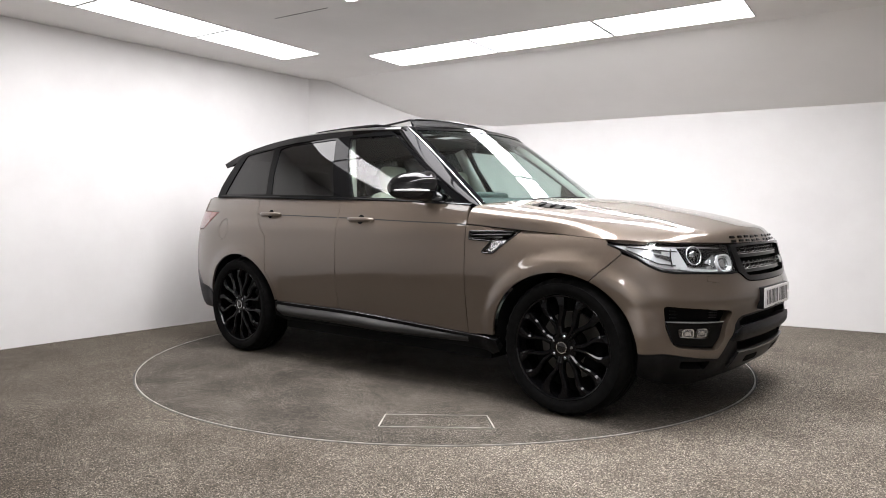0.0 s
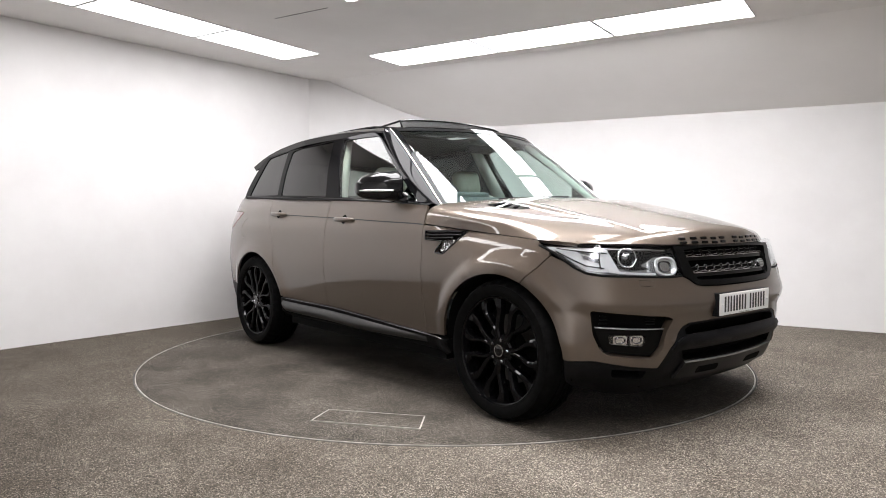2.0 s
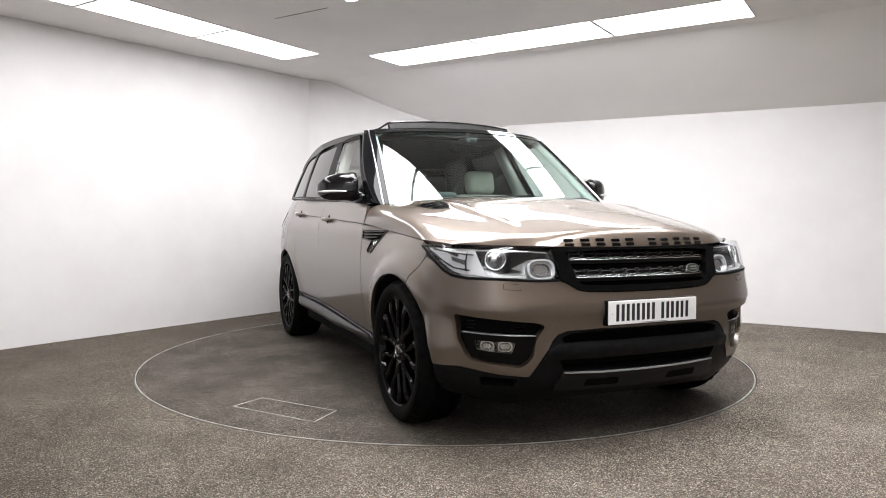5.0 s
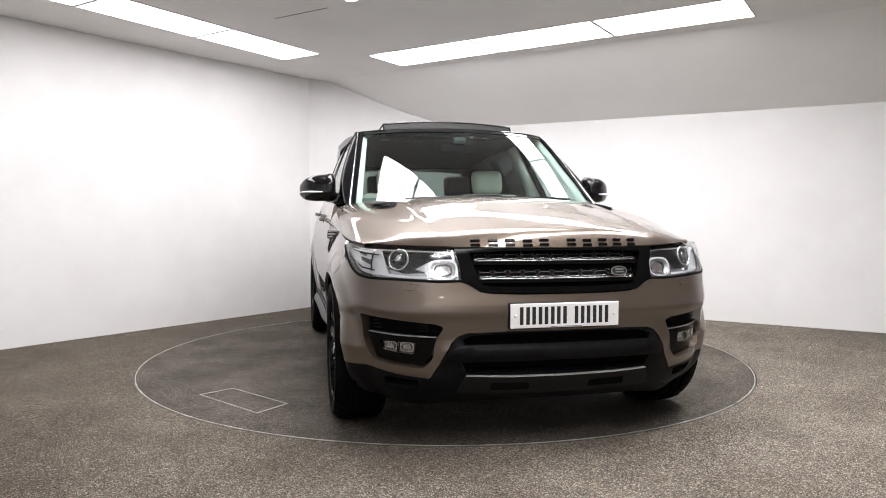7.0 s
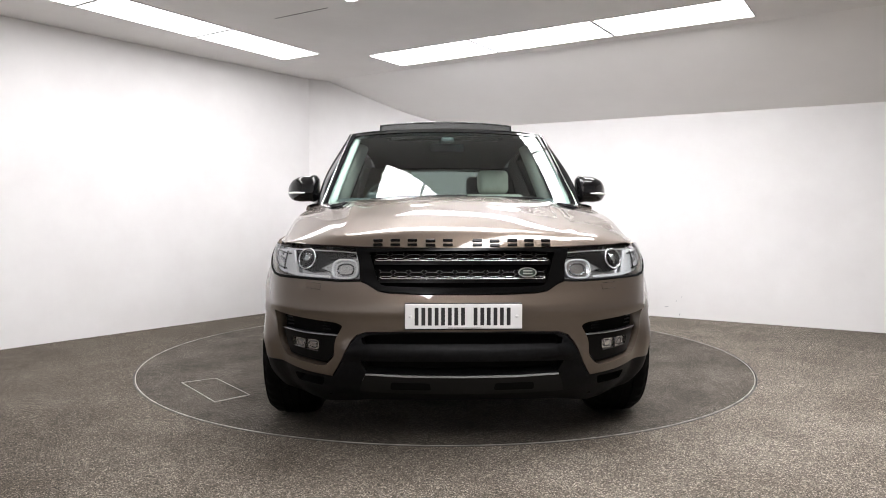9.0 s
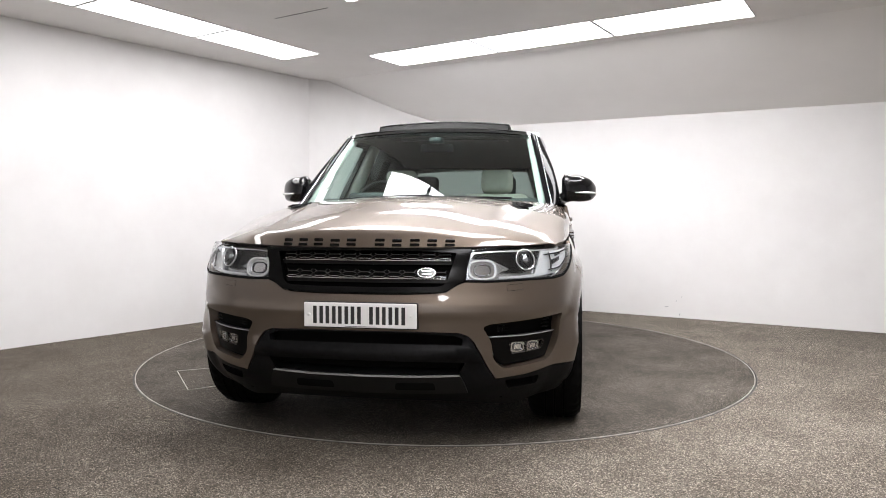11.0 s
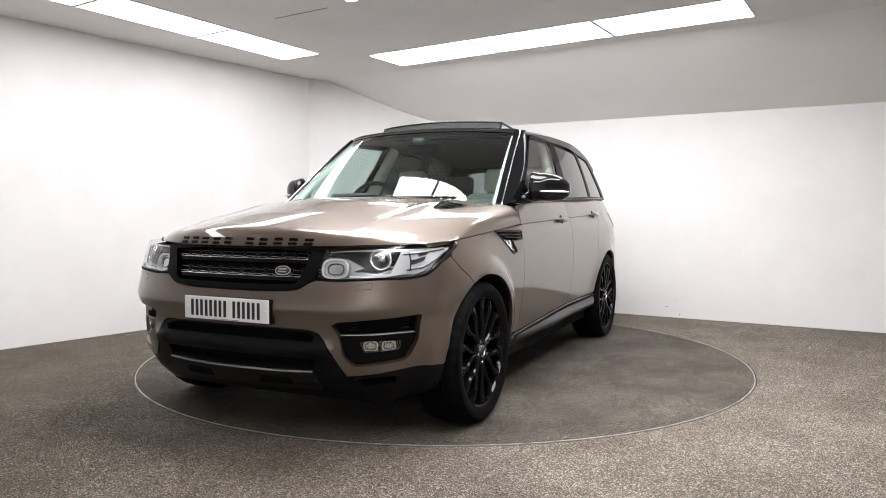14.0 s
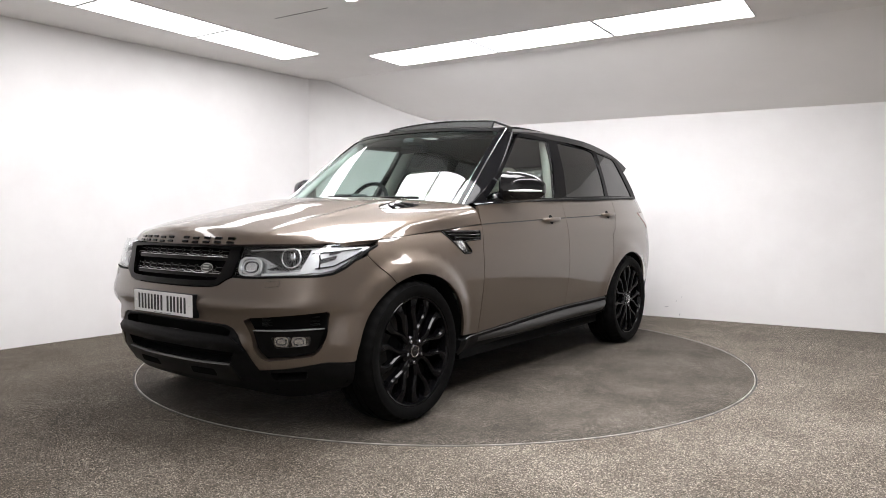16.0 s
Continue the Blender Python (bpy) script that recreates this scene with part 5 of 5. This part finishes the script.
    # black waist strip under the windows
    top = [(x, float(BELT(x)[0]) + 0.010) for x in np.linspace(0.80, -1.90, 20)]
    V, Fc = [], []
    P0 = green(np.array(top))
    P1 = on_skin([(s_x(x), float(BELT(x)[0]) - 0.006) for x in np.linspace(0.80, -1.90, 20)], 0.002)
    rows_ = [P0 + (0, 0.002, 0), (P0 + P1) / 2 + (0, 0.006, 0.004), P1, P1 + (0, -0.03, -0.01)]
    part("waist_strip", patch("waist_strip", [r * (1, sd, 1) for r in rows_], M_BLACK), M_BLACK, car, "gloss black waist strip")

# ---------- door mirrors ----------
def mirror_shape(sd):
    """A rounded mirror shell: sections across from the door to the tip."""
    sec = [(0.895, 0.445, 1.270, 0.060, 0.070), (0.905, 0.448, 1.272, 0.082, 0.086), (0.95, 0.445, 1.274, 0.100, 0.092), (1.01, 0.425, 1.272, 0.098, 0.090), (1.065, 0.392, 1.267, 0.085, 0.080), (1.105, 0.360, 1.262, 0.060, 0.060), (1.128, 0.338, 1.258, 0.028, 0.032)]
    sp = Spline([q[0] for q in sec], [q[1:] for q in sec])
    V, Fc, n = [], [], 28
    ys = np.concatenate([np.linspace(0.895, 1.065, 10), np.linspace(1.075, 1.128, 7)])
    for y in ys:
        cx, cz, rx, rz = sp(y)[0]
        for k in range(n):
            a = 2 * math.pi * k / n
            c, s = math.cos(a), math.sin(a)
            V.append((cx + rx * abs(c) ** 0.75 * (1 if c > 0 else -0.75), sd * y, cz + rz * abs(s) ** 0.7 * (1 if s > 0 else -1)))
    for i in range(len(ys) - 1):
        for k in range(n):
            l = (k + 1) % n
            f = (i * n + k, i * n + l, (i + 1) * n + l, (i + 1) * n + k)
            Fc.append(f[::-1] if sd > 0 else f)
    Fc.append(tuple(range(n)))
    Fc.append(tuple((len(ys) - 1) * n + k for k in range(n)))
    me = mesh_of("door_mirror", V, Fc, M_BLACK)
    bm = bmesh.new()
    bm.from_mesh(me)
    bmesh.ops.recalc_face_normals(bm, faces=bm.faces)
    bm.to_mesh(me)
    bm.free()
    return me


for sd in (1, -1):
    mir = part("door_mirror", mirror_shape(sd), M_BLACK, car, "gloss black door mirror with a clear indicator strip")
    V, Fc = tube([(0.56, sd * 0.845, 1.170), (0.52, sd * 0.875, 1.190), (0.47, sd * 0.925, 1.215)], [0.05, 0.045, 0.038], 12, squash=0.7)
    part("mirror_foot", mesh_of("mirror_foot", V, Fc, M_BLACK), M_BLACK, mir)
    pts = [(0.538, 0.985), (0.526, 1.02), (0.505, 1.05), (0.475, 1.078), (0.435, 1.105), (0.375, 1.128)]
    V, Fc = tube([(x, sd * y, 1.243) for x, y in pts], [0.003, 0.006, 0.0075, 0.0075, 0.007, 0.004], 8)
    part("indicator_strip", mesh_of("indicator_strip", V, Fc, M_WHITE), M_WHITE, mir, "clear white indicator strip")

# ---------- bonnet vents, wipers, cowl ----------
for sd in (1, -1):
    hv = [(0.10, 0.60), (0.13, 0.73), (0.20, 0.745), (0.28, 0.72), (0.29, 0.66), (0.24, 0.62)]
    hv = [(u, sd * v) for u, v in hv]
    vent = part("bonnet_vent", sheet("bonnet_vent", rounded(hv, 0.02), hood_fn, M_BLACK, off=0.003, thick=0.004, step=0.02, centre=(1.2, 0, 0)), M_BLACK, car, "gloss black bonnet vent")
    for j in range(3):
        pts = hood_fn(np.array([(0.13 + 0.045 * j, sd * (0.635 + 0.01 * j)), (0.15 + 0.045 * j, sd * 0.68), (0.165 + 0.045 * j, sd * (0.725 - 0.005 * j))])) + (0, 0, 0.006)
        V, Fc = tube(pts, 0.005, 6, squash=1.6)
        part("vent_louvre", mesh_of("vent_louvre", V, Fc, M_SATIN), M_SATIN, vent)
part("cowl", patch("cowl", [[(1.045 - 0.13 * v * v - 0.10 * v ** 6 - d, 0.86 * v, 1.196 - 0.04 * v * v - e) for v in np.linspace(-1, 1, 25)] for d, e in ((-0.03, 0.035), (0.0, 0.020), (0.05, 0.010), (0.09, 0.016), (0.10, 0.05))], M_SATIN), M_SATIN, car, "black cowl panel")
for pts in ([(-0.62, -0.012), (-0.2, -0.004), (0.12, 0.006)], [(0.02, -0.012), (0.4, -0.004), (0.72, 0.012)]):
    P = screen(np.array(dense(pts, 0.05, False))) + (0.012, 0, 0.010)
    V, Fc = tube(P, 0.008, 6)
    part("wiper", mesh_of("wiper", V, Fc, M_SATIN), M_SATIN, car, "black windscreen wiper")

# ---------- cabin ----------
bm = bmesh.new()
box(bm, -1.95, 0.98, -0.80, 0.80, 0.42, 0.46)
part("cabin_floor", bm, M_TRIM, car, smooth=30)
dash = patch("dashboard", [[(x - 0.10 * v * v, 0.80 * v, z - 0.012 * v * v) for v in np.linspace(-1, 1, 21)] for x, z in ((0.96, 1.12), (0.90, 1.170), (0.78, 1.205), (0.66, 1.212), (0.58, 1.198), (0.555, 1.15), (0.58, 1.02), (0.62, 0.85), (0.72, 0.60))], M_TRIM)
dash = part("dashboard", dash, M_TRIM, car, "dark padded dashboard")
bm = bmesh.new()
box(bm, 0.48, 0.64, -0.56, -0.24, 1.13, 1.245, 0.03, 3)
part("instrument_hood", bm, M_TRIM, dash, smooth=40)
R = Matrix.Translation((0.34, -0.40, 1.16)) @ Matrix.Rotation(radians(66), 4, "Y")
wheel_pts = [R @ Vector((0.188 * math.cos(a), 0.188 * math.sin(a), 0)) for a in np.linspace(0, 2 * math.pi, 40, endpoint=False)]
V, Fc = tube([tuple(p) for p in wheel_pts], 0.016, 10, True)
steer = part("steering_wheel", mesh_of("steering_wheel", V, Fc, M_SATIN), M_SATIN, car, "black leather steering wheel")
for an in (0, 90, 180):
    a = radians(an - 0)
    V, Fc = tube([tuple(R @ Vector((0.03 * math.sin(a), 0.03 * math.cos(a), -0.02))), tuple(R @ Vector((0.185 * math.sin(a), 0.185 * math.cos(a), 0)))], [0.022, 0.012], 8)
    part("steering_spoke", mesh_of("steering_spoke", V, Fc, M_TRIM), M_TRIM, steer)
bm = bmesh.new()
bmesh.ops.create_uvsphere(bm, u_segments=16, v_segments=10, radius=0.07, matrix=R @ Matrix.Translation((0, 0, -0.02)) @ Matrix.Diagonal((1, 1, 0.5, 1)))
part("horn_pad", bm, M_TRIM, steer, smooth=60)


def seat(x, y, w, label, head_mat, m_body):
    lean = Matrix.Translation((x, y, 0.55)) @ Matrix.Rotation(radians(-14), 4, "Y")
    bm = bmesh.new()
    box(bm, -0.06, 0.09, -w / 2, w / 2, 0.02, 0.72, 0.05, 4, lean)
    back = part("front_seat" if w < 0.7 else "rear_seat", bm, m_body, car, label, smooth=50)
    for e in (-1, 1):
        bm = bmesh.new()
        box(bm, 0.02, 0.13, e * w / 2 - 0.05, e * w / 2 + 0.05, 0.05, 0.55, 0.04, 3, lean)
        part("side_bolster", bm, m_body, back, smooth=50)
    bm = bmesh.new()
    box(bm, 0.0, 0.52, -w / 2, w / 2, -0.10, 0.06, 0.05, 4, Matrix.Translation((x, y, 0.60)))
    part("seat_cushion", bm, m_body, back, smooth=50)
    for yy in ((0,) if w < 0.7 else (-0.36, 0.36)):
        bm = bmesh.new()
        box(bm, -0.045, 0.065, yy - 0.125, yy + 0.125, 0.735, 0.925, 0.045, 4, lean)
        part("headrest", bm, head_mat, back, "ivory leather headrest" if head_mat == M_BEIGE else "dark leather headrest", smooth=60)
        for e in (-0.05, 0.05):
            V, Fc = tube([tuple(lean @ Vector((0.01, yy + e, 0.68))), tuple(lean @ Vector((0.01, yy + e, 0.78)))], 0.007, 6)
            part("headrest_post", mesh_of("headrest_post", V, Fc, M_CHROME), M_CHROME, back)


seat(-0.12, 0.39, 0.50, "ivory leather front seat", M_BEIGE, M_BEIGE)
seat(-0.12, -0.39, 0.50, "ivory leather front seat", M_BEIGE, M_BEIGE)
seat(-1.02, 0.0, 1.30, "dark rear bench seat", M_TRIM, M_TRIM)
part("headliner", sheet("headliner", [(0.20, -0.98), (0.20, 0.98), (-1.9, 0.98), (-1.9, -0.98)], roof, M_LINER, holes=[[(-0.03, -0.66), (-0.03, 0.66), (-0.56, 0.66), (-0.56, -0.66)]], off=-0.045, rim=False, **RF), M_LINER, car, "grey cloth headliner")
part("sun_blind", sheet("sun_blind", [(0.0, -0.70), (0.0, 0.70), (-0.60, 0.70), (-0.60, -0.70)], roof, M_LINER, off=-0.075, rim=False, **RF), M_LINER, car)
bm = bmesh.new()
box(bm, 0.24, 0.28, -0.12, 0.12, 1.545, 1.605, 0.015, 3)
rv = part("rear_view_mirror", bm, M_SATIN, car, "black rear-view mirror", smooth=50)
bm = bmesh.new()
box(bm, 0.20, 0.34, -0.05, 0.05, 1.605, 1.650, 0.02, 3)
part("sensor_pod", bm, M_TRIM, rv, smooth=50)
for sd in (1, -1):
    # cabin lining of doors and pillars
    rows_ = []
    for z in (0.46, 0.8, 1.05, 1.16, 1.19):
        rows_.append([(x, sd * (0.85 - 0.05 * max(0, -(x + 0.8)) - (0.06 if x > 0.6 else 0)), z) for x in np.linspace(0.80, -1.95, 16)])
    part("door_lining", patch("door_lining", rows_, M_TRIM), M_TRIM, car, "dark door lining with ivory armrest")
    bm = bmesh.new()
    box(bm, -0.35, 0.45, min(sd * 0.76, sd * 0.84), max(sd * 0.76, sd * 0.84), 0.86, 0.96, 0.03, 3)
    part("armrest", bm, M_BEIGE, car, "ivory leather armrest", smooth=50)
    P0, P1 = green(np.array([(-0.33, 1.19)]))[0] + (0, -0.075, 0), green(np.array([(-0.50, 1.655)]))[0] + (0, -0.07, 0)
    V, Fc = tube([P0 * (1, sd, 1), P1 * (1, sd, 1)], [0.055, 0.045], 10, squash=1.0)
    part("pillar_lining", mesh_of("pillar_lining", V, Fc, M_PALE), M_PALE, car, "pale centre pillar lining")
    P = screen(np.array([(0.955, u) for u in np.linspace(0.0, 0.97, 9)])) - (0.040, 0, 0.026)
    V, Fc = tube([p * (1, sd, 1) for p in P], 0.025, 12)
    part("pillar_lining", mesh_of("pillar_lining", V, Fc, M_PALE), M_PALE, car, "pale windscreen pillar lining")


def motions():
    """The table turns at an even rate and carries the car."""
    rows_t, rows_c = [], []
    for k in range(33):
        t = k * 0.5
        turn = Matrix.Rotation(radians(TURN_START + TURN_RATE * t), 4, "Z")
        rows_t.append((t, turn))
        rows_c.append((t, turn @ Matrix.Translation((CAR_OFF[0], CAR_OFF[1], 0.0))))
    walk(turntable, rows_t)
    walk(car, rows_c)


motions()
